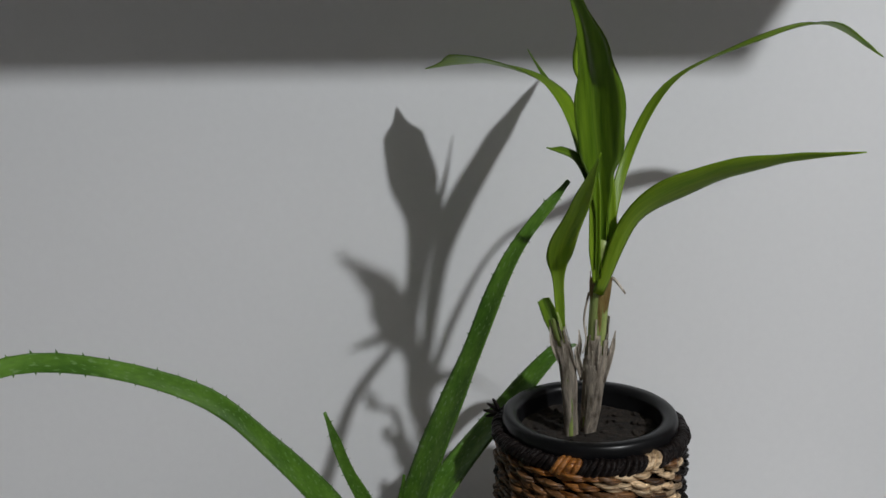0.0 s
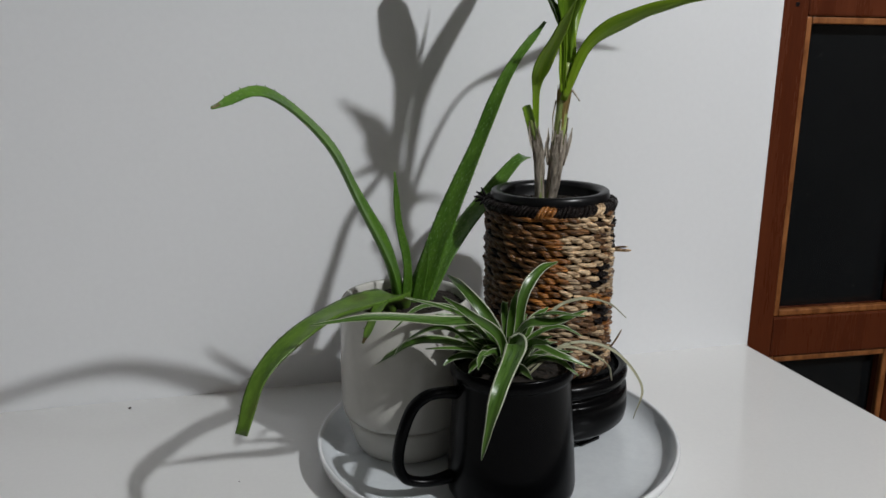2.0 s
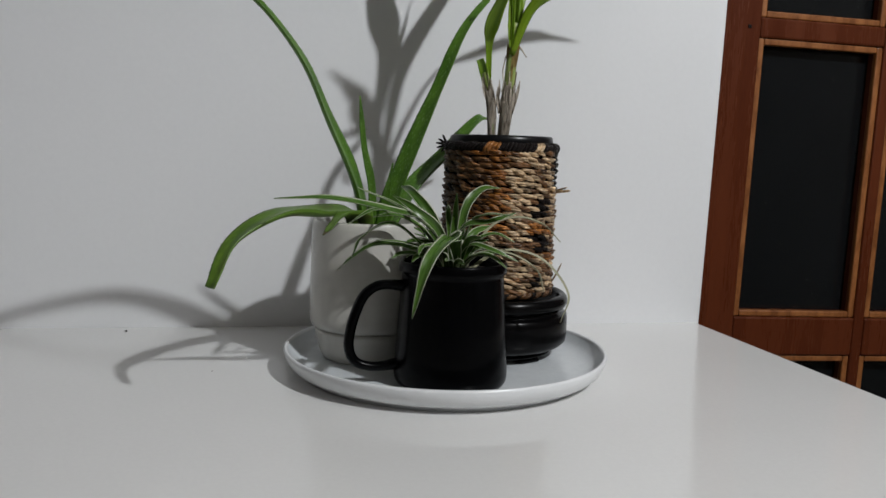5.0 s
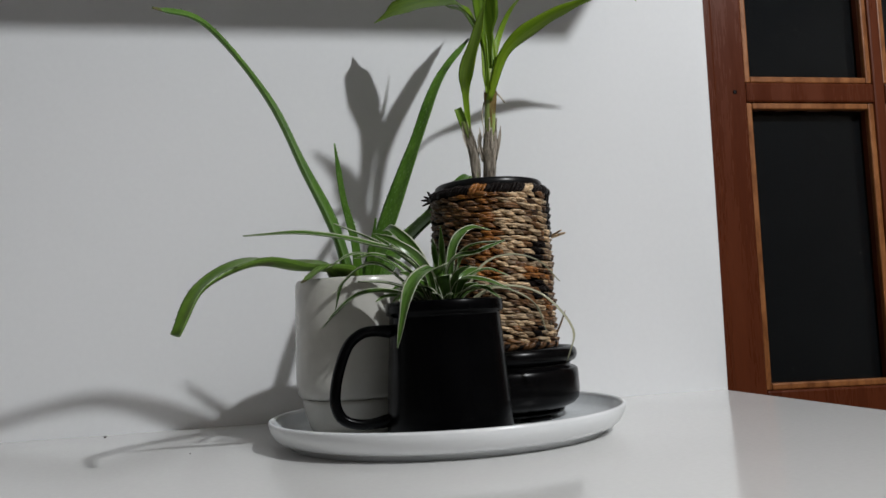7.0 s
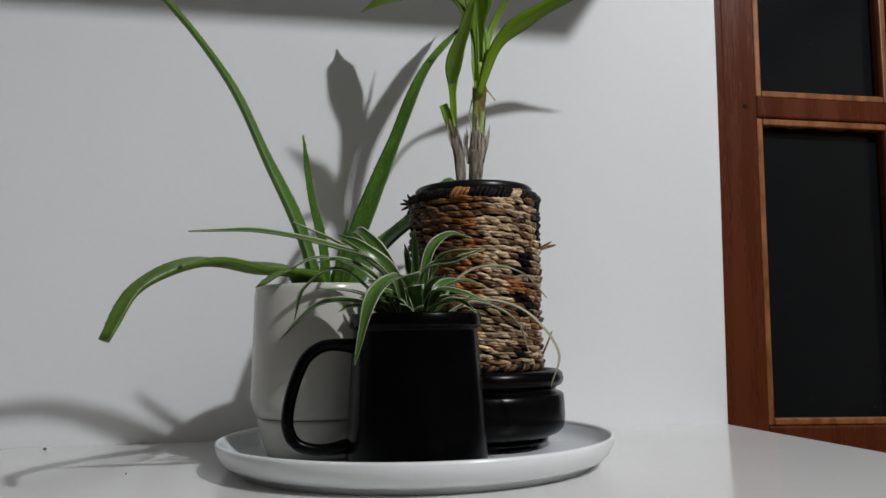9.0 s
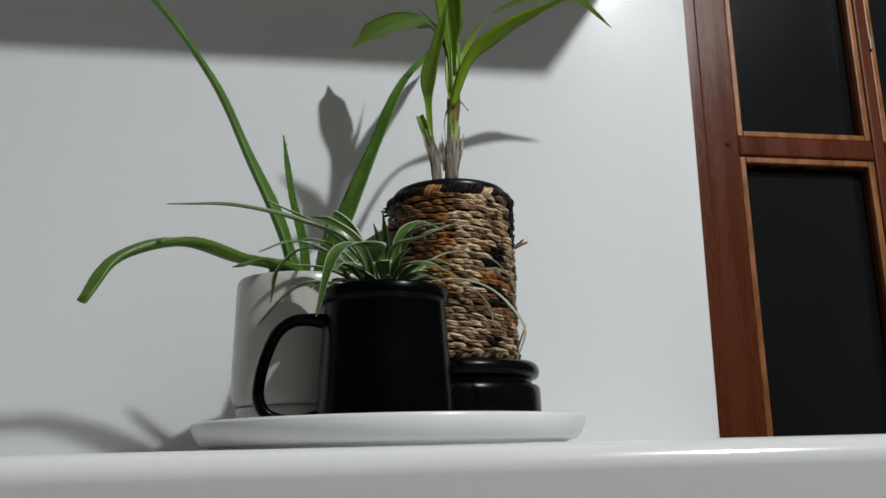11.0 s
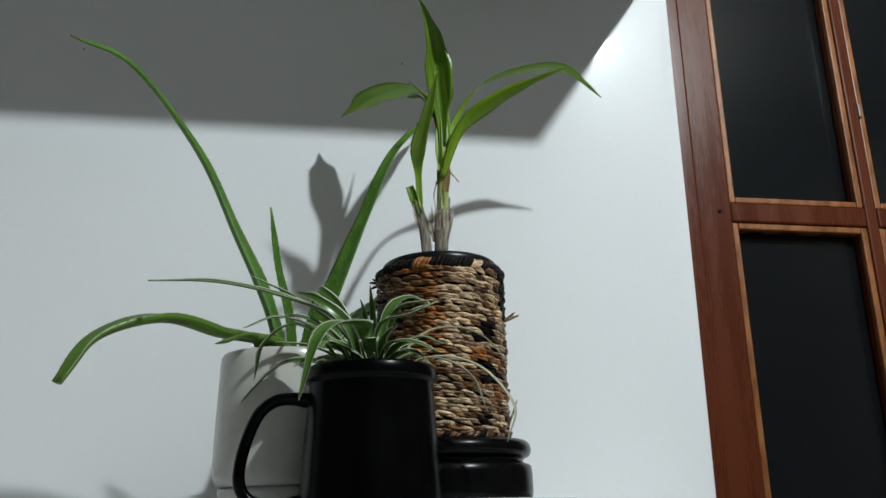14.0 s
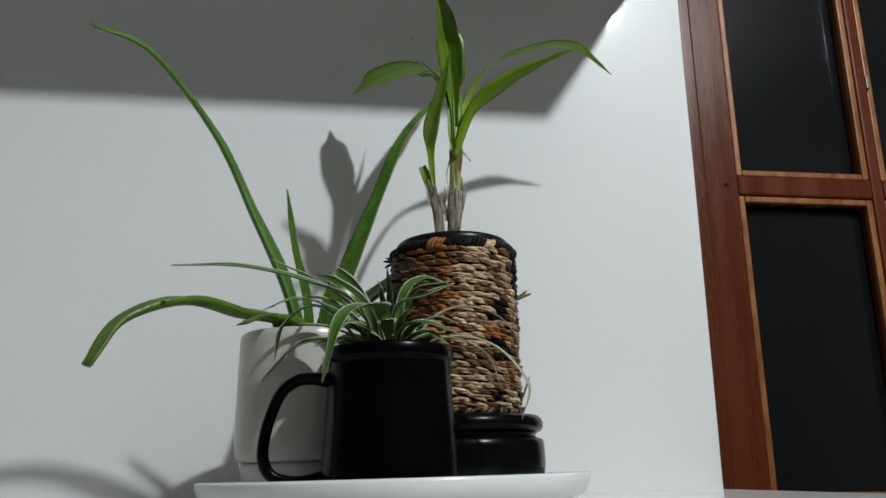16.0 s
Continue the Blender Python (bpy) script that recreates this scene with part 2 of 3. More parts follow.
def leaf(points, widths, face, fold=0.12, thick=0.0008, cols=9, n=30, edge=0, wave=0.0, seed=0, twist=0.0, teeth=0.0, dry=0.0):
    """A leaf along a spline: channelled on top, rounded below, closed; UVs run along it in metres.
    edge: outer columns of the second material; teeth: height of the spines along both edges; dry: share at the tip in the last material."""
    bm = bmesh.new()
    uv = bm.loops.layers.uv.new("UVMap")
    rnd = random.Random(seed)
    path = spline(points, n)
    length = [0.0]
    for a, b in zip(path, path[1:]):
        length.append(length[-1] + (b - a).length)
    face = Vector(face).normalized()
    rows, keys = [], {}
    side0 = None
    for k, p in enumerate(path):
        u = k / (n - 1)
        t = (path[min(k + 1, n - 1)] - path[max(k - 1, 0)]).normalized()
        s = t.cross(face)
        s = side0.copy() if s.length < 0.15 and side0 else s.normalized()
        s = (s - t * s.dot(t)).normalized()
        if side0:
            s = (s * 0.6 + side0 * 0.4).normalized()
            s = (s - t * s.dot(t)).normalized()
        side0 = s.copy()
        s = Matrix.Rotation(twist * u, 3, t) @ s
        nn = s.cross(t).normalized()
        if nn.dot(face) < 0:
            nn = -nn
        w = at(widths, u) / 2
        w *= 1 + 0.06 * noise.noise((u * 9, seed * 3.1, 0))
        top, low = [], []
        for j in range(cols):
            x = -1 + 2 * j / (cols - 1)
            ripple = wave * math.sin(u * 23 + seed + 1.7 * x) * abs(x)
            c = p + s * (w * x) + nn * (fold * w * 2 * abs(x) ** 1.3 + ripple * w)
            v = bm.verts.new(c)
            keys[v] = (w * x, length[k])
            top.append(v)
            if 0 < j < cols - 1:
                v = bm.verts.new(c - nn * (thick if isinstance(thick, float) else thick[0] * w * 2) * (1 - x * x) ** 0.5)
                keys[v] = (w * x + 0.05, length[k])
                low.append(v)
        rows.append(top + low[::-1])
    ring = len(rows[0])
    for k, (a, b) in enumerate(zip(rows, rows[1:])):
        for i in range(ring):
            f = bm.faces.new((a[i], a[(i + 1) % ring], b[(i + 1) % ring], b[i]))
            on_top = i < cols - 1
            j = i if on_top else ring - 1 - i
            if edge and (j < edge or j >= cols - 1 - edge):
                f.material_index = 1
            if dry and (k + 0.5) / (n - 1) > 1 - dry * rnd.uniform(0.85, 1.15):
                f.material_index = 1
    bm.faces.new(rows[0])
    bm.faces.new(rows[-1])
    if teeth:
        d = 0.012
        while d < length[-1] * 0.96:
            k = min(range(n), key=lambda i: abs(length[i] - d))
            k = max(1, min(n - 2, k))
            for e, o in ((0, 1), (cols - 1, cols - 2)):
                base, inner = rows[k][e].co, rows[k][o].co
                out = (base - inner).normalized()
                t = (path[k + 1] - path[k - 1]).normalized()
                h = teeth * rnd.uniform(0.6, 1.2)
                a, b = bm.verts.new(base - t * h * 0.5 - out * h * 0.3), bm.verts.new(base + t * h * 0.5 - out * h * 0.3)
                c = bm.verts.new(base + out * h + t * h * 0.5)
                q = bm.verts.new(base - out * h * 0.2 + t.cross(out) * h * 0.3)
                for v in (a, b, c, q):
                    keys[v] = (0, d)
                for f in ((a, b, c), (a, c, q), (b, q, c)):
                    bm.faces.new(f)
            d += rnd.uniform(0.006, 0.010)
    for f in bm.faces:
        for lp in f.loops:
            lp[uv].uv = keys.get(lp.vert, (0, 0))
    return bm


# ---- room ----
LEAN = 0.024      # the plaster and the door lean by this much
CEIL = 2.5


def slab(name, x0, x1, y0, y1, z0, z1, material, label, category, bevel=0.0):
    bm = box(bmesh.new(), x0, x1, y0, y1, z0, z1, bevel)
    return tagged(new(name, to_mesh(name, bm, material, False)), label, category, kind="structure")


def plaster(x, z):
    """How far the plaster stands back at a point: long shallow waves and one tilted patch added to shift the lamp's
    glint.
    """
    d = 0.0005 * noise.noise((x * 2.3, z * 2.1, 0.7))
    # Patch near the door, shaped to put the glint where it belongs.
    u, w = x - 0.358, z - 1.456
    return d + (0.0198 * u - 0.0174 * w) * math.exp(-(u * u + w * w) / (2 * 0.075 ** 2))


bm = bmesh.new()
cols = [-1.7 + 2.137 * i / 150 for i in range(151)] + [0.4388, 0.44]
rows = [CEIL * j / 170 for j in range(171)]
edge = {len(cols) - 2: 0.0008, len(cols) - 1: 0.003}
front = [[bm.verts.new((x + (LEAN * (z - 0.9) if x > 0 else 0), max(plaster(x, z), 0 if z < 0.95 else -1) + edge.get(i, 0), z)) for i, x in enumerate(cols)] for z in rows]
back = [[bm.verts.new((v.co.x, 0.10, v.co.z)) for v in (r[0], r[-1])] for r in front]
for j in range(len(rows) - 1):
    for i in range(len(cols) - 1):
        bm.faces.new((front[j][i], front[j][i + 1], front[j + 1][i + 1], front[j + 1][i]))
    bm.faces.new((front[j][-1], back[j][1], back[j + 1][1], front[j + 1][-1]))
    bm.faces.new((back[j][0], front[j][0], front[j + 1][0], back[j + 1][0]))
    bm.faces.new((back[j][1], back[j][0], back[j + 1][0], back[j + 1][1]))
bm.faces.new((*front[0], back[0][1], back[0][0]))
bm.faces.new((*front[-1], back[-1][1], back[-1][0]))
wall_north = tagged(new("wall_north", to_mesh("wall_north", bm, WALL)), "smooth white semi-gloss painted kitchen wall", "wall", kind="structure")
# Unseen shell, added to close the room and bounce the lamp's light.
slab("wall_north_east", 1.16, 2.5, 0.0, 0.10, 0.0, CEIL, ROOM, "unseen plain wall added beside the glazed door", "wall")
slab("wall_above_door", 0.482, 1.16, 0.0, 0.10, 2.16, CEIL, ROOM, "unseen plain wall added over the glazed door", "wall")
slab("wall_west", -1.8, -1.7, -3.2, 0.10, 0.0, CEIL, ROOM, "unseen side wall added to close the room", "wall")
slab("wall_east", 2.5, 2.6, -3.2, 0.10, 0.0, CEIL, ROOM, "unseen side wall added to close the room", "wall")
slab("wall_south", -1.8, 2.6, -3.3, -3.2, 0.0, CEIL, ROOM, "unseen rear wall added to close the room", "wall")
slab("floor", -1.8, 2.6, -3.3, 2.0, -0.1, 0.0, FLOOR, "unseen dark floor added to close the room", "floor")
slab("ceiling", -1.8, 2.6, -3.3, 2.0, CEIL, CEIL + 0.1, ROOM, "unseen ceiling added to close the room", "ceiling")
# Unseen walls, added so that the panes look onto darkness.
slab("wall_dark_room_west", 0.2, 0.28, 0.10, 1.9, 0.0, CEIL, UNLIT, "unseen wall added behind the door, dark colour standing in for unlit space", "wall")
slab("wall_dark_room_east", 2.3, 2.4, 0.10, 1.9, 0.0, CEIL, UNLIT, "unseen wall added behind the door, dark colour standing in for unlit space", "wall")
slab("wall_dark_room_north", 0.2, 2.4, 1.9, 2.0, 0.0, CEIL, UNLIT, "unseen wall added behind the door, dark colour standing in for unlit space", "wall")

for x, z in ((-0.254, 1.43), (0.111, 1.428), (0.118, 1.40)):
    bm = bmesh.new()
    bmesh.ops.create_icosphere(bm, subdivisions=2, radius=0.0014, matrix=Matrix.LocRotScale((0, 0, 0), Euler((0, 0.5, 0)), (0.5, 0.35, 1.3)))
    chip = part("scuff_mark", bm, GREY, wall_north)
    chip.location = (x, -0.0002, z)

# ---- glazed door, leaning a little with its frame ----
door = thing("door_1", (0.44, 0.14, 0.9), "red-brown varnished wooden door with dark glass panes", "door", kind="structure")
door.rotation_euler = (0, math.atan(LEAN * 0.9), 0)


def dbox(name, x0, x1, y0, y1, z0, z1, material, parent=None, bevel=0.003, label=""):
    ox, oy, oz = 0.44, 0.14, 0.9
    bm = box(bmesh.new(), x0 - ox, x1 - ox, y0 - oy, y1 - oy, z0 - oz, z1 - oz, bevel)
    return part(name, bm, material, parent or door, label, False)


COLS = ((0.5625, 0.7615), (0.7790, 0.9780))
ROWS = ((0.418, 0.8235), (0.882, 1.2850), (1.3135, 1.711), (1.739, 1.98))
dbox("door_jamb", 0.405, 0.5100, 0.112, 0.172, 0.002, 2.14, WOOD, bevel=0.004)
# Black strip set into the groove beside the jamb for its shade.
dbox("stop_bead", 0.5100, 0.5132, 0.150, 0.172, 0.002, 2.10, DARK)
dbox("stile", 0.5132, COLS[0][0], 0.128, 0.172, 0.01, 2.08, WOOD)
dbox("stile", COLS[0][1], COLS[1][0], 0.1300, 0.171, 0.30, 1.985, WOOD)
dbox("stile", COLS[1][1], 1.055, 0.128, 0.172, 0.01, 2.08, WOOD)
dbox("door_jamb", 1.058, 1.20, 0.112, 0.172, 0.002, 2.14, WOOD, bevel=0.004)
dbox("head_jamb", 0.5105, 1.0575, 0.112, 0.172, 2.084, 2.22, WOOD, bevel=0.004)
for c0, c1 in COLS:
    for z0, z1 in ((0.8235, 0.882), (1.2850, 1.3135), (1.711, 1.739), (1.98, 2.078), (0.352, 0.418), (0.012, 0.10)):
        dbox("rail", c0 + 0.0003, c1 - 0.0003, 0.1295, 0.171, z0, z1, WOOD)
    dbox("door_panel", c0 + 0.0004, c1 - 0.0004, 0.142, 0.156, 0.1005, 0.3515, WOOD)
    for z0, z1 in ROWS:
        b, y0, y1 = 0.0095, 0.1325, 0.1420
        pane = dbox("pane", c0 - 0.004, c1 + 0.004, 0.1526, 0.1566, z0 - 0.004, z1 + 0.004, GLASS, bevel=0.0)
        dbox("glazing_bead", c0 + 0.0004, c0 + b, y0, y1, z0 + 0.0004, z1 - 0.0004, BEAD, pane, bevel=0.002)
        dbox("glazing_bead", c1 - b, c1 - 0.0004, y0, y1, z0 + 0.0004, z1 - 0.0004, BEAD, pane, bevel=0.002)
        dbox("glazing_bead", c0 + b + 0.0003, c1 - b - 0.0003, y0, y1, z0 + 0.0004, z0 + b, BEAD, pane, bevel=0.002)
        dbox("glazing_bead", c0 + b + 0.0003, c1 - b - 0.0003, y0, y1, z1 - b, z1 - 0.0004, BEAD, pane, bevel=0.002)
        # Darker wood behind the beads stands in for shade in the recess.
        for x0, x1, h0, h1 in ((c0 + 0.0005, c0 + b - 0.0012, z0 + 0.0005, z1 - 0.0005), (c1 - b + 0.0012, c1 - 0.0005, z0 + 0.0005, z1 - 0.0005),
                               (c0 + b, c1 - b, z0 + 0.0005, z0 + b - 0.0012), (c0 + b, c1 - b, z1 - b + 0.0012, z1 - 0.0005)):
            dbox("shaded_rebate", x0, x1, y1 + 0.0002, 0.1523, h0, h1, WOOD, pane, bevel=0.0)
dbox("latch", 0.7765, 0.7815, 0.1270, 0.1330, 1.455, 1.476, STEEL, bevel=0.0015, label="small dull steel latch")

dbox("peg", 0.5420, 0.5475, 0.1268, 0.134, 1.2960, 1.3012, DARK, bevel=0.001, label="dark peg end in the stile")
rnd = random.Random(9)
SPECKS = [(0.690, 0.936), (0.702, 0.915), (0.748, 0.917), (0.66, 1.40), (0.735, 1.07), (0.70, 1.235), (0.64, 0.99), (0.61, 1.05), (0.73, 1.60)]
SPECKS += [(rnd.uniform(0.575, 0.748), 0.90 + 0.37 * rnd.random() ** 1.7) for _ in range(70)] + [(rnd.uniform(0.575, 0.748), rnd.uniform(1.33, 1.69)) for _ in range(34)]
bits = []
for r in (0.00035, 0.0005, 0.0007):
    bm = bmesh.new()
    bmesh.ops.create_icosphere(bm, subdivisions=1, radius=r)
    bits.append(to_mesh("dust_speck", bm, DUST))
for k, (x, z) in enumerate(SPECKS):
    ob = new("dust_speck", bits[2 if k < 9 else rnd.choice((0, 0, 0, 1))])
    ob.parent, ob.location = door, (x - 0.44, 0.1524 - 0.14, z - 0.9)

# ---- wall cabinet over the counter, known by its shadow ----
cab = thing("wall_cabinet", (0.430, 0.0, 1.562), "white wall-hung kitchen cabinet above the counter", "cabinet")
cab.rotation_euler = (0, math.atan(LEAN), 0)
part("carcass", box(bmesh.new(), -1.6, 0.0, -0.32, -0.002, 0.0, 0.72, 0.002), CABINET, cab, smooth=False)
for x0, x1 in ((-1.6, -0.802), (-0.798, 0.0)):
    part("cabinet_door", box(bmesh.new(), x0, x1, -0.34, -0.321, 0.0, 0.72, 0.002), CABINET, cab, smooth=False)

# ---- counter ----
counter = thing("kitchen_counter", (0, 0, 0), "white kitchen counter with a glossy pale top", "counter")
FRONT = -0.607
bm = bmesh.new()
outline = [(-1.695, -0.0002), (-1.695, FRONT), (0.482, FRONT), (0.4405, -0.0002)]
low, high = [bm.verts.new((x, y, 0.868)) for x, y in outline], [bm.verts.new((x, y, 0.9)) for x, y in outline]
bm.faces.new(low), bm.faces.new(high)
for i in range(4):
    bm.faces.new((low[i], low[(i + 1) % 4], high[(i + 1) % 4], high[i]))
bmesh.ops.bevel(bm, geom=[e for e in bm.edges if min(e.verts[0].co.z, e.verts[1].co.z) > 0.899 and min(e.verts[0].co.y, e.verts[1].co.y) < -0.1 and max(abs(e.verts[0].co.x - e.verts[1].co.x), 0) != 0],
                offset=0.009, segments=16, affect="EDGES", profile=0.5)
part("countertop", bm, TOP, counter, "glossy white stone countertop", smooth=False)
part("cabinet_body", box(bmesh.new(), -1.69, 0.42, FRONT + 0.00006, -0.003, 0.0, 0.868), TOP, counter, smooth=False)

rnd = random.Random(4)
for x, y, r in ((-0.26, -0.02, 0.0016), (-0.1484, -0.1903, 0.0007)):
    bm = bmesh.new()
    bmesh.ops.create_icosphere(bm, subdivisions=2, radius=r)
    for v in bm.verts:
        v.co *= 1 + 0.3 * noise.noise(v.co * 900 + Vector((x, y, 0)) * 50)
        v.co.z *= 0.6
    ob = new("crumb", to_mesh("crumb", bm, GREY))
    ob.location = (x, y, 0.9 + r * 0.5)
    tagged(ob, "tiny dark crumb lying on the white countertop", "crumb", "crumbs on the counter")

# ---- plate ----
plate = thing("plate", (0.0735, -0.188, 0.9), "round pale grey glazed plate with a raised white rim", "plate")
part("dish", lathe([(0.0, 0.0062), (0.06, 0.0062), (0.120, 0.0062), (0.135, 0.0068), (0.1425, 0.0090), (0.1485, 0.0140), (0.1525, 0.0205)][::-1]
                   + [(0.0, 0.0060)], 96), PLATE, plate)
part("rim", lathe([(0.1522, 0.0200), (0.1528, 0.0218), (0.1542, 0.0231), (0.1558, 0.0226), (0.1564, 0.0205), (0.1548, 0.0150), (0.1518, 0.0095), (0.1478, 0.0060),
                   (0.1440, 0.0050), (0.1415, 0.0046), (0.1402, 0.0036), (0.1396, 0.0002), (0.132, 0.0002), (0.130, 0.0026), (0.05, 0.0032), (0.0, 0.0032)], 96), PLATE_RIM, plate, "white glazed rim and underside")
ZP = 0.9064


# ---- white pot with the aloe ----
pot = thing("white_plant_pot", (-0.0006, -0.1610, ZP), "white glazed ceramic plant pot with a stepped foot", "plant pot")
part("body", lathe([(0.0, 0.004), (0.0520, 0.0312), (0.0540, 0.0316), (0.0558, 0.0338), (0.0572, 0.0385), (0.0579, 0.0460), (0.0577, 0.065), (0.0566, 0.103), (0.0558, 0.1285), (0.0552, 0.1340), (0.0538, 0.1363),
                    (0.0522, 0.1355), (0.0514, 0.1330), (0.0512, 0.09), (0.050, 0.05), (0.0, 0.045)], 80), CERAMIC, pot)
part("foot", lathe([(0.0, 0.0), (0.0425, 0.0), (0.0450, 0.0012), (0.0480, 0.008), (0.0510, 0.018), (0.0528, 0.0270), (0.0526, 0.0302), (0.050, 0.0305), (0.0, 0.0305)], 80), CERAMIC, pot, "stepped white ceramic foot")


def soil(parent, r, z, seed):
    bm = bmesh.new()
    bmesh.ops.create_circle(bm, cap_ends=False, segments=48, radius=r)
    ring = list(bm.verts)
    rings = [ring]
    for k in range(1, 12):
        rr = r * (1 - k / 12)
        rings.append([bm.verts.new((rr * math.cos(2 * math.pi * i / 48), rr * math.sin(2 * math.pi * i / 48), 0)) for i in range(48)])
    ring.sort(key=lambda v: math.atan2(v.co.y, v.co.x) % (2 * math.pi))
    for a, b in zip(rings, rings[1:]):
        for i in range(48):
            bm.faces.new((a[i], a[(i + 1) % 48], b[(i + 1) % 48], b[i]))
    bm.faces.new(rings[-1])
    for v in bm.verts:
        p = v.co * 130 + Vector((seed, 0, 0))
        v.co.z = z + 0.0022 * noise.noise(p) + 0.0015 * noise.noise(p * 2.7)
    rn = random.Random(seed)
    for _ in range(60):
        a, q, s = rn.uniform(0, 6.28), r * 0.93 * rn.random() ** 0.5, rn.uniform(0.0008, 0.0024)
        bmesh.ops.create_icosphere(bm, subdivisions=1, radius=s, matrix=Matrix.LocRotScale((q * math.cos(a), q * math.sin(a), z + s * 0.3), Euler((a, q, a * 3)), (1, 0.7, 0.6)))
    return part("soil", bm, SOIL, parent, "dark crumbly potting soil")


soil(pot, 0.0511, 0.1275, 3)

aloe = thing("aloe_plant", (0, 0, 0), "aloe plant with long spotted spiny green leaves", "plant")
ALOES = (
    (((0.0007, -0.1472, 1.0180), (-0.0163, -0.1885, 1.0822), (-0.0427, -0.2197, 1.1378), (-0.0677, -0.2606, 1.1868), (-0.1059, -0.3227, 1.2240), (-0.1354, -0.3678, 1.2192)),
     ((0, 0.021), (0.2, 0.0170), (0.5, 0.0115), (0.75, 0.0085), (0.93, 0.0060), (1, 0.0022)), (0.5, -0.6, 0.6), ALOE, 0.015),
    (((0.001, -0.146, 1.018), (0.000, -0.170, 1.071), (-0.010, -0.193, 1.114), (-0.016, -0.218, 1.158)),
     ((0, 0.011), (0.4, 0.0085), (0.8, 0.0058), (1, 0.0018)), (0.4, -0.9, 0.2), ALOE, 0.012),
    (((0.0046, -0.1554, 1.0185), (0.0329, -0.1588, 1.0977), (0.0610, -0.1673, 1.1682), (0.0861, -0.1724, 1.2280), (0.1178, -0.1699, 1.2681)),
     ((0, 0.024), (0.25, 0.0185), (0.6, 0.0118), (0.9, 0.0072), (1, 0.0028)), (-0.5, -0.8, 0.3), ALOE, 0.008),
    (((0.008, -0.150, 1.018), (0.044, -0.133, 1.074), (0.084, -0.106, 1.111), (0.118, -0.098, 1.146), (0.135, -0.082, 1.146)),
     ((0, 0.022), (0.4, 0.018), (0.8, 0.011), (1, 0.003)), (-0.5, -0.7, 0.6), ALOE, 0.0),
    (((-0.0020, -0.1469, 1.0200), (-0.0123, -0.1863, 1.0509), (-0.0522, -0.2185, 1.0555), (-0.0866, -0.2620, 1.0560), (-0.1209, -0.2924, 1.0358), (-0.1364, -0.3110, 1.0009)),
     ((0, 0.022), (0.3, 0.0205), (0.6, 0.0165), (0.9, 0.0120), (1, 0.0095)), (-0.3, -0.5, 0.8), ALOE_OLD, 0.008),
    (((-0.010, -0.158, 1.020), (-0.026, -0.205, 1.052), (-0.048, -0.254, 1.037)),
     ((0, 0.014), (0.5, 0.0105), (0.85, 0.007), (1, 0.002)), (-0.3, -0.5, 0.8), ALOE_OLD, 0.06),
    (((0.008, -0.152, 1.018), (0.014, -0.161, 1.059), (0.020, -0.170, 1.098)),
     ((0, 0.011), (0.5, 0.009), (1, 0.0018)), (-0.3, -0.9, 0.2), ALOE, 0.0),
)
for k, (pts, w, face, m, dry) in enumerate(ALOES):
    part("leaf", leaf(pts, w, face, 0.10, (0.34,), 9, 36, seed=k, teeth=0.0013, dry=dry, wave=0.02), [m, ALOE_DRY], aloe,
         "faded drooping leaf with brown tip" if m is ALOE_OLD else "")

# ---- black mug with the spider plant ----
mug = thing("black_mug", (0.0657, -0.2589, ZP), "matte black tapered mug with a large handle, used as a planter", "mug")
part("body", lathe([(0.0, 0.0), (0.044, 0.0), (0.0485, 0.0012), (0.0502, 0.0045), (0.0508, 0.010), (0.0497, 0.030), (0.0473, 0.066), (0.0452, 0.0970), (0.0454, 0.0988), (0.0474, 0.1000),
                    (0.0480, 0.1018), (0.0477, 0.1085), (0.0466, 0.1100), (0.0448, 0.1095), (0.0432, 0.1050), (0.0430, 0.080), (0.0, 0.078)], 80), MUG, mug)
a = radians(183)
hx, hy = math.cos(a), math.sin(a)
prof = ((0.0440, 0.0872), (0.0560, 0.0885), (0.0680, 0.0870), (0.0790, 0.0785), (0.0864, 0.0620), (0.0906, 0.0450), (0.0909, 0.0310), (0.0852, 0.0205), (0.0730, 0.0160), (0.0600, 0.0160), (0.0480, 0.0180))
part("handle", tube(bmesh.new(), [(r * hx, r * hy, z) for r, z in prof], [(0, 0.0052), (0.12, 0.0044), (0.85, 0.0042), (1, 0.0052)], 14, 70, flat=1.35), MUG, mug, "large black loop handle")
soil(mug, 0.0428, 0.099, 8)

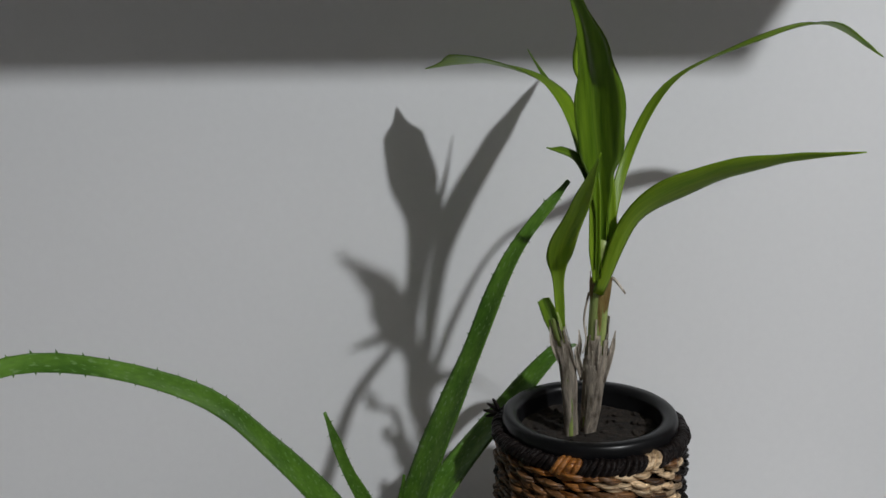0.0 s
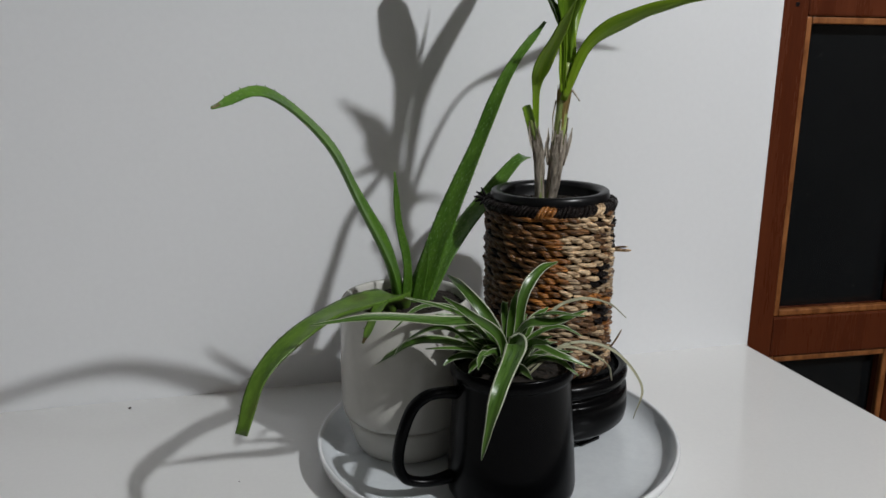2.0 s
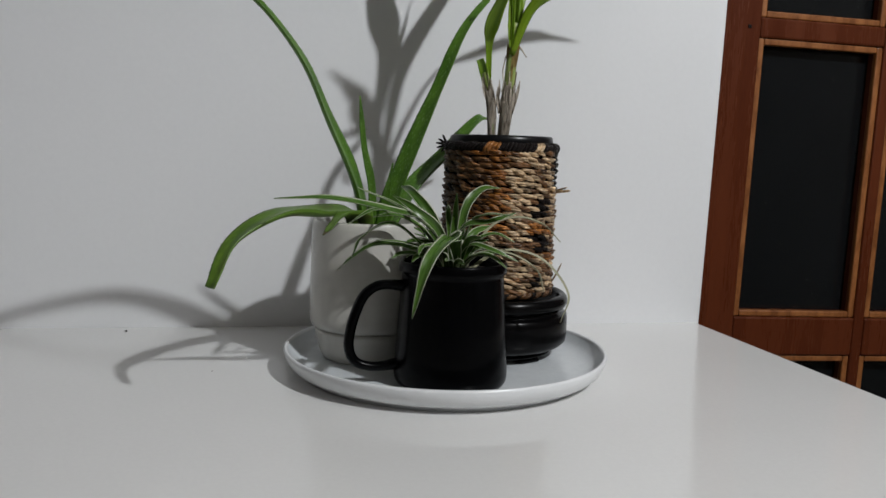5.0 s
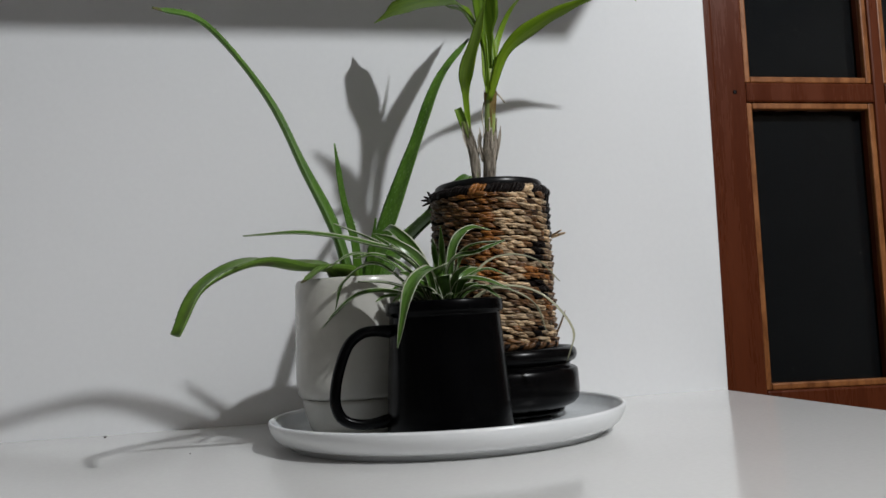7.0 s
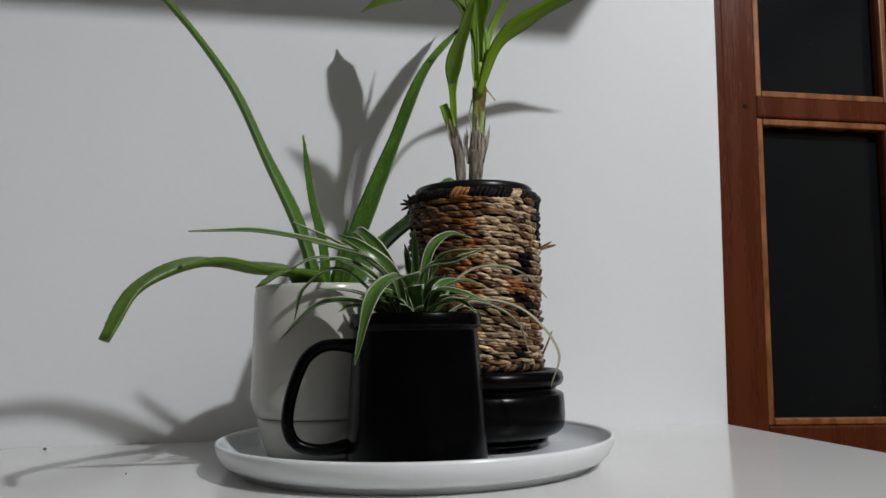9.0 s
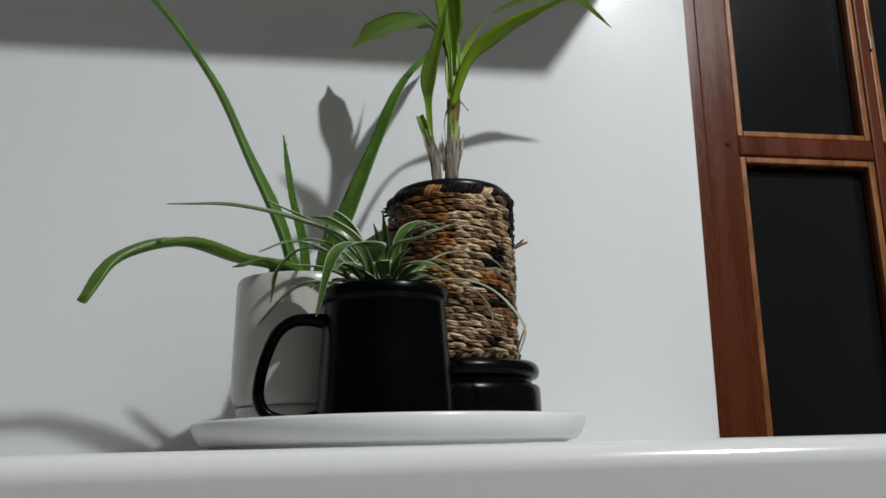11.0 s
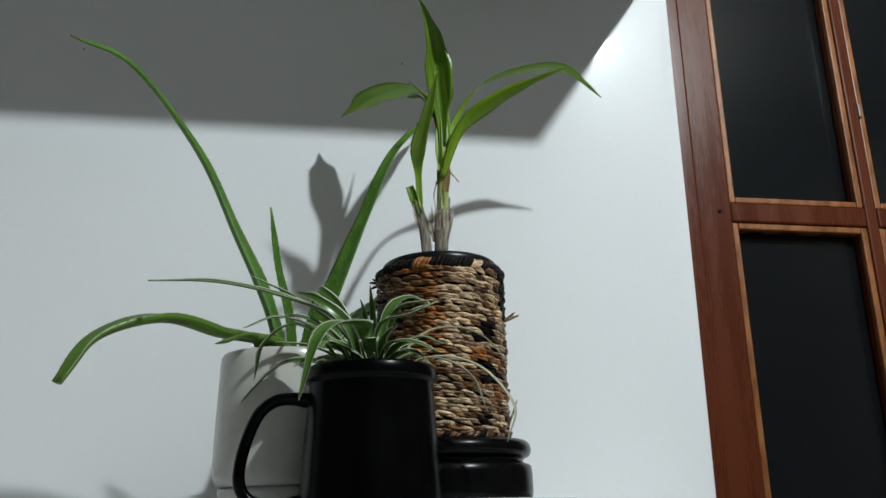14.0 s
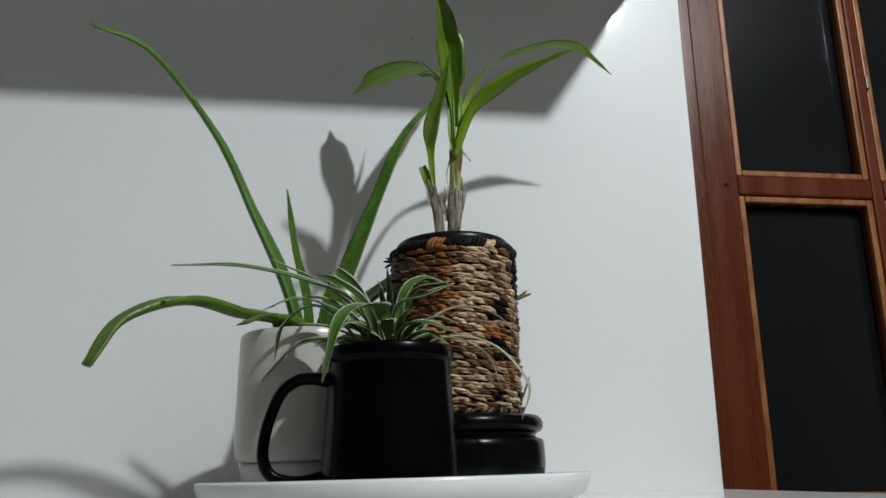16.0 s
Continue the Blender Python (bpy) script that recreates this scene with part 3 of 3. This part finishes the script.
spider = thing("spider_plant", (0, 0, 0), "spider plant with arching green leaves edged in cream", "plant")
UP, FR = (0, -0.45, 1), (-0.25, -1, 0.35)
SPIDERS = (
    (((0.064, -0.253, 1.004), (0.042, -0.272, 1.048), (0.003, -0.293, 1.062), (-0.042, -0.299, 1.071), (-0.088, -0.303, 1.071)), 0.0105, UP),
    (((0.067, -0.258, 1.004), (0.064, -0.275, 1.034), (0.054, -0.305, 1.040), (0.031, -0.342, 1.026), (0.018, -0.348, 0.983)), 0.0142, (-0.3, -0.9, 0.6)),
    (((0.064, -0.253, 1.004), (0.031, -0.244, 1.024), (0.000, -0.231, 1.026), (-0.023, -0.216, 1.010), (-0.042, -0.197, 0.990)), 0.0080, UP),
    (((0.071, -0.253, 1.004), (0.077, -0.247, 1.057), (0.094, -0.235, 1.077), (0.118, -0.213, 1.078)), 0.0085, (-0.6, -0.9, 0.5)),
    (((0.064, -0.253, 1.004), (0.071, -0.272, 1.045), (0.091, -0.285, 1.052), (0.113, -0.289, 1.061)), 0.0100, UP),
    (((0.064, -0.248, 1.004), (0.079, -0.261, 1.044), (0.086, -0.281, 1.058), (0.108, -0.298, 1.060)), 0.0065, UP),
    (((0.073, -0.268, 1.003), (0.108, -0.262, 1.025), (0.145, -0.264, 1.018), (0.169, -0.270, 0.988), (0.162, -0.273, 0.962)), 0.0045, UP),
    (((0.075, -0.256, 1.003), (0.100, -0.242, 1.042), (0.126, -0.239, 1.053), (0.153, -0.237, 1.047), (0.175, -0.224, 1.029)), 0.0048, UP),
    (((0.067, -0.262, 1.004), (0.046, -0.277, 1.050), (0.028, -0.263, 1.075), (0.021, -0.232, 1.079)), 0.0085, FR),
    (((0.070, -0.253, 1.004), (0.045, -0.264, 1.042), (0.014, -0.276, 1.064), (-0.021, -0.285, 1.080)), 0.0085, UP),
    (((0.066, -0.248, 1.004), (0.066, -0.241, 1.034), (0.062, -0.249, 1.057), (0.057, -0.274, 1.066)), 0.0060, FR),
    (((0.065, -0.250, 1.004), (0.067, -0.248, 1.033), (0.067, -0.256, 1.058), (0.064, -0.275, 1.076)), 0.0062, FR),
    (((0.066, -0.256, 1.004), (0.076, -0.273, 1.030), (0.091, -0.295, 1.030), (0.113, -0.302, 1.021)), 0.0070, UP),
    (((0.072, -0.262, 1.004), (0.105, -0.265, 1.024), (0.136, -0.272, 1.012), (0.153, -0.250, 0.986)), 0.0042, UP),
    (((0.060, -0.258, 1.004), (0.015, -0.268, 1.047), (-0.013, -0.254, 1.037), (-0.022, -0.228, 1.014)), 0.0055, UP),
    (((0.066, -0.248, 1.004), (0.033, -0.234, 1.046), (-0.001, -0.246, 1.059), (-0.028, -0.262, 1.047)), 0.0050, UP),
    (((0.060, -0.262, 1.004), (0.050, -0.280, 1.042), (0.028, -0.284, 1.062), (0.010, -0.267, 1.073)), 0.0075, FR),
    (((0.064, -0.252, 1.004), (0.043, -0.261, 1.023), (0.021, -0.270, 1.032), (-0.004, -0.271, 1.035)), 0.0065, UP),
    (((0.062, -0.252, 1.004), (0.040, -0.258, 1.040), (0.015, -0.262, 1.055), (-0.006, -0.262, 1.054)), 0.0070, UP),
    (((0.070, -0.258, 1.004), (0.080, -0.256, 1.028), (0.100, -0.262, 1.040), (0.118, -0.270, 1.034)), 0.0055, UP),
    (((0.069, -0.262, 1.004), (0.080, -0.280, 1.022), (0.092, -0.292, 1.024), (0.104, -0.300, 1.015)), 0.0060, UP),
)
young = random.Random(31)
CROWN = []
for k in range(22):
    a = 2 * math.pi * k / 11 + young.uniform(-0.2, 0.2)
    reach, rise = young.uniform(0.020, 0.048), young.uniform(0.016, 0.042)
    bx, by = 0.066 + 0.006 * math.cos(a), -0.255 + 0.006 * math.sin(a)
    CROWN.append((((bx, by, 1.003), (bx + reach * 0.4 * math.cos(a), by + reach * 0.4 * math.sin(a), 1.003 + rise * 0.8),
                   (bx + reach * math.cos(a), by + reach * math.sin(a), 1.003 + rise)), young.uniform(0.0052, 0.0075), UP if k % 2 else FR))
for k in range(8):
    a = radians(105 + 120 * (k + young.uniform(0.1, 0.9)) / 8)
    reach, rise = young.uniform(0.034, 0.060), young.uniform(0.016, 0.030)
    bx, by = 0.066 + 0.007 * math.cos(a), -0.256 + 0.007 * math.sin(a)
    CROWN.append((((bx, by, 1.002), (bx + reach * 0.45 * math.cos(a), by + reach * 0.45 * math.sin(a), 1.003 + rise * 0.85),
                   (bx + reach * 0.8 * math.cos(a + 0.1), by + reach * 0.8 * math.sin(a + 0.1), 1.003 + rise),
                   (bx + reach * math.cos(a + 0.15), by + reach * math.sin(a + 0.15), 1.003 + rise * 0.8)), young.uniform(0.0060, 0.0085), UP))
for k, (pts, w, face) in enumerate((*SPIDERS, *CROWN)):
    thin = w < 0.005
    w *= 0.72 if thin else 1.1
    prof = ((0, w * 0.55), (0.18, w * 0.8), (0.45, w), (0.75, w * 0.72), (0.93, w * 0.3), (1, 0.0006))
    part("leaf", leaf(pts, prof, face, 0.20, 0.0007, 11, 26, edge=1, seed=20 + k, wave=0.03, twist=0.25 * math.sin(k * 2.3)), [PALE, PALE] if thin else [SPIDER, CREAM], spider,
         "thin pale trailing leaf" if thin else "")

# ---- black stand, basket, inner pot and dracaena ----
BX, BY = 0.1313, -0.1520
stand = thing("black_pot_stand", (BX, BY, ZP), "glossy black turned bowl-shaped stand on short feet", "pot stand")
part("bowl", lathe([(0.0, 0.007), (0.050, 0.007), (0.0600, 0.0085), (0.0690, 0.0125), (0.0728, 0.0165), (0.0740, 0.024), (0.0738, 0.038), (0.0732, 0.0435), (0.0712, 0.0452), (0.0672, 0.0462), (0.0664, 0.0482),
                    (0.0680, 0.0500), (0.0715, 0.0515), (0.0733, 0.0545), (0.0736, 0.0575), (0.0725, 0.0615), (0.0695, 0.0642), (0.0665, 0.0640), (0.0645, 0.0610), (0.064, 0.050), (0.0, 0.048)], 96), GLOSS, stand)
part("base_ring", lathe([(0.040, 0.0035), (0.0555, 0.0035), (0.0585, 0.0045), (0.0590, 0.0066), (0.040, 0.0068), (0.040, 0.0035)], 64), GLOSS, stand)
for k in range(4):
    a = radians(-65 + 90 * k)
    bm = bmesh.new()
    box(bm, -0.008, 0.008, -0.012, 0.012, 0.0, 0.0036, 0.0012)
    ob = part("foot", bm, GLOSS, stand)
    ob.location = (0.050 * math.cos(a), 0.050 * math.sin(a), 0)
    ob.rotation_euler = (0, 0, a)

inner = thing("black_nursery_pot", (BX, BY, 0.9670), "black plastic nursery pot set inside the basket", "plant pot")
part("body", lathe([(0.0, 0.0), (0.040, 0.0), (0.046, 0.100), (0.047, 0.1480), (0.0500, 0.1500), (0.0516, 0.1520), (0.0520, 0.1560), (0.0514, 0.1595), (0.0498, 0.1608), (0.0460, 0.1606), (0.0432, 0.1592),
                    (0.0424, 0.1560), (0.0418, 0.13), (0.0, 0.128)], 72), PLASTIC, inner)
soil(inner, 0.0419, 0.1475, 12)

basket = thing("woven_basket", (BX, BY, 0.9705), "cylindrical basket woven from straw rope with black and orange patches", "basket")
RB, PITCH, ROWN = 0.0541, 0.00580, 24
# Black backing, added to darken the gaps between the rope rows.
part("lining", lathe([(0.0, 0.001), (0.0508, 0.001), (0.0516, 0.0030), (0.0516, 0.146), (0.0512, 0.148), (0.0508, 0.146), (0.0508, 0.004), (0.0, 0.004)], 64), DARK, basket)

# ---- dracaena ----
drac = thing("dracaena_plant", (0, 0, 0), "young dracaena with two stems and long bright green leaves", "plant")
S1 = ((0.1305, -0.1515, 1.112), (0.133, -0.161, 1.149), (0.134, -0.168, 1.190), (0.136, -0.176, 1.236))
S2 = ((0.120, -0.157, 1.112), (0.118, -0.160, 1.153), (0.110, -0.161, 1.192))
part("stem", tube(bmesh.new(), S1, [(0, 0.0044), (0.35, 0.0054), (0.8, 0.0056), (1, 0.0045)], 16, 30, flat=0.8), STEM, drac)
part("stem", tube(bmesh.new(), S2, [(0, 0.0032), (0.6, 0.0036), (1, 0.0034)], 14, 20), STEM, drac, "cut side stem")


def sheath(path, r, top, seed, start=0, arc=18, turn=0.0):
    """A dry torn sheath round the foot of a stem, with a ragged upper edge."""
    bm = bmesh.new()
    pts = spline(path, 40)[start:top]
    seg, rings = 36, []
    for k, p in enumerate(pts):
        ring = []
        for i in range(seg):
            a = 2 * math.pi * i / seg + turn
            rr = r * (0.70 + 0.34 * k / len(pts) + 0.16 * noise.noise((math.cos(a) * 2 + seed, math.sin(a) * 2, k * 0.15)) + 0.05 * math.sin(a * 5 + seed))
            ring.append(bm.verts.new(p + Vector((math.cos(a) * rr, math.sin(a) * rr * 0.85, 0))))
        rings.append(ring)
    rn = random.Random(seed)
    tear = [rn.uniform(0.72, 1.0) for _ in range(seg)]
    for k, (a, b) in enumerate(zip(rings, rings[1:])):
        for i in range(seg):
            if i < 2 * arc and k / (len(rings) - 1) < max(tear[i], 0.5):
                bm.faces.new((a[i], a[(i + 1) % seg], b[(i + 1) % seg], b[i]))
    for v in [v for v in bm.verts if not v.link_faces]:
        bm.verts.remove(v)
    bmesh.ops.solidify(bm, geom=bm.faces[:], thickness=0.0005)
    return bm


part("dry_sheath", sheath(S1, 0.0065, 27, 2), BARK, drac, "grey papery torn sheath")
part("dry_sheath", sheath(S1, 0.0069, 23, 5), BARK, drac, "grey papery torn sheath")
part("browned_sheath", sheath(S1, 0.0064, 37, 9, 22, 9, radians(175)), TAN, drac, "yellow-brown dried patch round the stem")
part("dry_sheath", sheath(S2, 0.0053, 39, 7), BARK, drac, "grey papery torn sheath")
for pts, w in ((((0.127, -0.160, 1.150), (0.1225, -0.166, 1.166), (0.1215, -0.170, 1.175)), 0.0045), (((0.137, -0.164, 1.150), (0.1415, -0.168, 1.168), (0.1435, -0.170, 1.182)), 0.0045),
               (((0.1145, -0.160, 1.160), (0.109, -0.163, 1.172), (0.107, -0.165, 1.184)), 0.0035), (((0.121, -0.160, 1.155), (0.1245, -0.163, 1.170), (0.1235, -0.166, 1.182)), 0.0035)):
    part("dry_flake", leaf(pts, ((0, w), (0.6, w * 0.7), (1, 0.0006)), FR, 0.3, 0.0004, 5, 9, wave=0.1), BARK, drac)
part("twig", tube(bmesh.new(), ((0.1345, -0.175, 1.209), (0.141, -0.172, 1.213), (0.145, -0.172, 1.209), (0.1485, -0.172, 1.204)), [(0, 0.0012), (1, 0.0006)], 6, 14), BARK, drac, "dried brown leaf remnant")
part("twig", tube(bmesh.new(), ((0.1285, -0.170, 1.205), (0.1255, -0.171, 1.190), (0.1265, -0.172, 1.178), (0.1245, -0.172, 1.170)), [(0, 0.0007), (1, 0.0004)], 6, 14), BARK, drac, "dried brown leaf remnant")

DRACS = (
    (((0.1331, -0.1760, 1.2200), (0.1341, -0.1759, 1.2456), (0.1327, -0.1756, 1.2695), (0.1302, -0.1796, 1.2958), (0.1268, -0.1868, 1.3250), (0.1200, -0.2025, 1.3475), (0.1089, -0.2180, 1.3700)),
     ((0, 0.006), (0.2, 0.0075), (0.33, 0.0125), (0.46, 0.0245), (0.59, 0.0270), (0.75, 0.0175), (0.9, 0.0070), (1, 0.0008)), (0.05, -1, 0.1), DRAC_DARK, 0.5, 0.0),
    (((0.136, -0.172, 1.235), (0.1360, -0.160, 1.285), (0.1358, -0.145, 1.3128), (0.1361, -0.128, 1.3272), (0.1402, -0.102, 1.3407), (0.1454, -0.078, 1.3522), (0.1495, -0.048, 1.3587)),
     ((0, 0.006), (0.25, 0.012), (0.5, 0.020), (0.75, 0.017), (0.9, 0.008), (1, 0.0008)), (0.1, -0.3, 0.95), DRAC, 0.1, 0.0),
    (((0.1342, -0.1770, 1.2150), (0.1315, -0.1738, 1.2528), (0.1235, -0.1629, 1.2912), (0.1119, -0.1318, 1.3202), (0.0729, -0.0831, 1.3363), (0.0385, -0.0371, 1.3343)),
     ((0, 0.006), (0.25, 0.008), (0.45, 0.0095), (0.58, 0.016), (0.72, 0.030), (0.84, 0.025), (0.94, 0.007), (1, 0.0008)), (0.26, 0.0, 0.97), DRAC, 0.06, 0.0),
    (((0.1352, -0.1771, 1.2220), (0.1505, -0.1582, 1.2751), (0.1779, -0.1480, 1.3182), (0.2215, -0.1465, 1.3383), (0.2689, -0.1349, 1.3483), (0.3140, -0.1133, 1.3293)),
     ((0, 0.005), (0.25, 0.0060), (0.45, 0.0105), (0.64, 0.0190), (0.78, 0.0175), (0.92, 0.006), (1, 0.0008)), (0.30, 0.03, 0.95), DRAC, 0.06, 0.0),
    (((0.1324, -0.1767, 1.2054), (0.1490, -0.1873, 1.2498), (0.1799, -0.2062, 1.2713), (0.2094, -0.2253, 1.2808), (0.2395, -0.2470, 1.2851)),
     ((0, 0.006), (0.2, 0.0095), (0.40, 0.0142), (0.60, 0.0105), (0.8, 0.0050), (0.93, 0.0022), (1, 0.0006)), (0.2, 0.75, 0.45), DRAC, 0.10, 0.0),
    (((0.1146, -0.1613, 1.1720), (0.1117, -0.1673, 1.2125), (0.1106, -0.1835, 1.2326), (0.1180, -0.2031, 1.2585), (0.1247, -0.2262, 1.2871)),
     ((0, 0.004), (0.2, 0.0060), (0.5, 0.0138), (0.75, 0.0098), (1, 0.0008)), (-0.02, -1, 0.2), DRAC, 0.12, 0.0),
    (((0.134, -0.172, 1.225), (0.130, -0.174, 1.262), (0.119, -0.183, 1.281), (0.102, -0.203, 1.289)),
     ((0, 0.007), (0.5, 0.0095), (0.8, 0.006), (1, 0.0006)), (0.2, -0.8, 0.6), DRAC_DARK, 0.2, 0.0),
    (((0.138, -0.176, 1.215), (0.139, -0.176, 1.240), (0.1385, -0.173, 1.268), (0.137, -0.168, 1.29)),
     ((0, 0.003), (0.3, 0.0065), (0.6, 0.006), (1, 0.001)), (0.3, -1, 0), DRAC, 0.3, 0.0),
    (((0.131, -0.177, 1.212), (0.1305, -0.178, 1.235), (0.131, -0.177, 1.262), (0.1325, -0.173, 1.282)),
     ((0, 0.003), (0.3, 0.0065), (0.6, 0.006), (1, 0.001)), (-0.3, -1, 0), DRAC, 0.3, 0.0),
    (((0.128, -0.178, 1.262), (0.120, -0.140, 1.305), (0.112, -0.105, 1.325), (0.105, -0.080, 1.343)), ((0, 0.006), (0.4, 0.006), (1, 0.0008)), (0.4, -0.2, 0.8), DRAC_DARK, 0.3, 0.0),
    (((0.1105, -0.161, 1.180), (0.107, -0.164, 1.192), (0.1035, -0.165, 1.201)), ((0, 0.006), (0.5, 0.0085), (1, 0.0075)), (-0.2, -1, 0.2), DRAC_DARK, 0.3, 0.0),
)
for k, (pts, w, face, m, fold, tw) in enumerate(DRACS):
    part("leaf", leaf(pts, w, face, fold, 0.0006, 9, 34, seed=50 + k, wave=0.025, twist=tw), m, drac, "cut leaf stub" if k == 10 else "")

# ---- the rope stitches of the basket ----
random.seed(11)


def stitch_bm(bm=None, m=Matrix(), slot=0, seg=6, n=11, bundles=3):
    """One loop of rope: a slanting teardrop of a few fibre bundles, thick at one end, diving inwards at both."""
    bm = bm or bmesh.new()
    made = []
    for j in range(bundles):
        rings = []
        for k in range(n):
            u = -1 + 2 * k / (n - 1)
            swell = max(1 - abs(u) ** 1.7, 0) ** 0.85 * (1.08 - 0.30 * u)
            b = 2 * math.pi * j / bundles + 0.9 - u * 1.5
            c = Vector((u * 0.0102, -u * 0.0023 + 0.00112 * swell * math.cos(b), 0.0044 * (1 - u * u) - 0.0030 - 0.0011 * u + 0.0010 * swell * math.sin(b)))
            r = 0.00108 * swell + 0.00022
            rings.append([bm.verts.new(m @ (c + Vector((0, r * math.cos(2 * math.pi * i / seg), r * 0.9 * math.sin(2 * math.pi * i / seg))))) for i in range(seg)])
        for a, b in zip(rings, rings[1:]):
            for i in range(seg):
                made.append(bm.faces.new((a[i], a[(i + 1) % seg], b[(i + 1) % seg], b[i])))
        made += [bm.faces.new(rings[0]), bm.faces.new(rings[-1])]
    for f in made:
        f.material_index = slot
    return bm


ROPES = (STRAW, BROWN, ORANGE, DARK)


def rope_of(phi, h, rn):
    """Which rope colour lies at the angle phi (0 faces the room, positive to the right) and the height h (0 to 1);
    brown on the left is painted shade.
    """
    k = rn.random()
    for p0, h0, rp, rh in ((38, 0.60, 13, 0.075), (36, 0.34, 15, 0.075), (34, 0.09, 12, 0.05)):
        if ((phi - p0) / rp) ** 2 + ((h - h0) / rh) ** 2 < 1 and k < 0.9:
            return 3
    if phi > 64 and h > 0.72 and phi < 100:
        return 3
    if -24 < phi < -4 and h > 0.42 and k < 0.93:
        return 2
    # Left of the orange stripe, brown stands in for shade on the straw.
    if -46 < phi <= -22 and h > 0.35:
        return 1 if k < 0.85 else 2
    if phi <= -46 and phi > -150:
        return 1 if k < 0.95 else 3
    if 20 < phi < 62 and 0.42 < h < 0.52 and k < 0.7:
        return 2
    if 40 < phi < 75 and 0.2 < h < 0.27 and k < 0.6:
        return 2
    return 0 if k < 0.68 else 1


AROUND = 36
shared = [to_mesh("strand", stitch_bm(), m) for m in ROPES]
rest = bmesh.new()
rn = random.Random(5)
for row in range(ROWN):
    z = 0.0068 + PITCH * row
    shift = rn.random()
    for k in range(AROUND):
        phi = (360.0 * (k + shift) / AROUND + rn.uniform(-2.2, 2.2) + 180) % 360 - 180
        kind = rope_of(phi, row / (ROWN - 1), rn)
        a = radians(phi - 90)
        r = RB + rn.uniform(-0.0009, 0.0009)
        m = Matrix.Translation((r * math.cos(a), r * math.sin(a), z + rn.uniform(-0.0005, 0.0005) + 0.0007 * math.sin(a * 5 + row * 1.3))) @ Matrix((
            (-math.sin(a), 0, math.cos(a), 0), (math.cos(a), 0, math.sin(a), 0), (0, 1, 0, 0), (0, 0, 0, 1))) @ pose(0, 0, 0, rn.uniform(-14, 14), rn.uniform(-6, 6), rn.uniform(-8, 5))
        m = m @ Matrix.Diagonal((rn.uniform(0.82, 1.18), rn.uniform(0.78, 1.12), rn.uniform(0.8, 1.3), 1))
        if abs(phi) < 61:
            ob = new("strand", shared[kind])
            ob.parent, ob.matrix_basis = basket, m
        else:
            stitch_bm(rest, m, kind, 5, 9)
tagged(part("strands_behind", rest, ROPES, basket), kind="stuff")

# wrapped rim and foot of the basket
for name, z, rr, rad, count, lab in (("wrapped_rim", 0.1458, 0.0538, 0.0050, 112, "black wrapped rope rim with tan bindings"), ("wrapped_foot", 0.0028, 0.0544, 0.0036, 70, "brown wrapped foot ring")):
    bm = bmesh.new()
    for k in range(count):
        a0 = 2 * math.pi * k / count
        phi = (math.degrees(a0) + 90 + 180) % 360 - 180
        slot = (3 if not (-29 < phi < -17 or 20 < phi < 31) else (2 if phi < 0 else 0)) if name == "wrapped_rim" else (1 if k % 3 else 3)
        rings = []
        for j in range(4):
            aa = a0 + 2 * math.pi / count * (j / 3 * 1.04 - 0.02)
            swell = 1.0 if j in (1, 2) else 0.88
            swell *= 1 + 0.10 * math.sin(k * 7.3) + 0.06 * math.sin(k * 2.1)
            ring = []
            for i in range(10):
                b = 2 * math.pi * i / 10
                al = aa + 0.05 * math.sin(b + 0.4 * math.sin(k * 5.1))
                q = rr + rad * swell * math.cos(b)
                ring.append(bm.verts.new((q * math.cos(al), q * math.sin(al), z + rad * swell * math.sin(b))))
            rings.append(ring)
        for p, q in zip(rings, rings[1:]):
            for i in range(10):
                bm.faces.new((p[i], p[(i + 1) % 10], q[(i + 1) % 10], q[i])).material_index = slot
        for e in (rings[0], rings[-1]):
            bm.faces.new(e).material_index = slot
    part(name, bm, ROPES, basket, lab)

# loose ends
def loose(pts, r, m, label):
    part("loose_end", tube(bmesh.new(), [(x - BX, y - BY, z - 0.9705) for x, y, z in pts], [(0, r), (0.8, r * 0.8), (1, r * 0.4)], 7, 12), m, basket, label)


loose(((0.186, -0.170, 1.0735), (0.1905, -0.178, 1.0745), (0.1955, -0.184, 1.0755)), 0.0016, STRAW, "frayed straw end")
loose(((0.186, -0.168, 1.0745), (0.190, -0.176, 1.0770), (0.1925, -0.182, 1.0785)), 0.0011, STRAW, "frayed straw end")
for tip in ((0.0686, -0.1271, 1.1192), (0.0714, -0.1254, 1.1232), (0.0700, -0.1243, 1.1140), (0.0750, -0.1290, 1.1275), (0.0755, -0.1225, 1.1105)):
    knot = (0.0800, -0.1300, 1.1165)
    loose(((0.0865, -0.1310, 1.1150), knot, tuple((p + q) / 2 + d for p, q, d in zip(knot, tip, (0, 0, 0.0008))), tip), 0.0016, DARK, "frayed black rope end")
loose(((0.184, -0.175, 0.984), (0.187, -0.180, 0.993), (0.190, -0.184, 1.003)), 0.0010, STRAW, "frayed straw end")
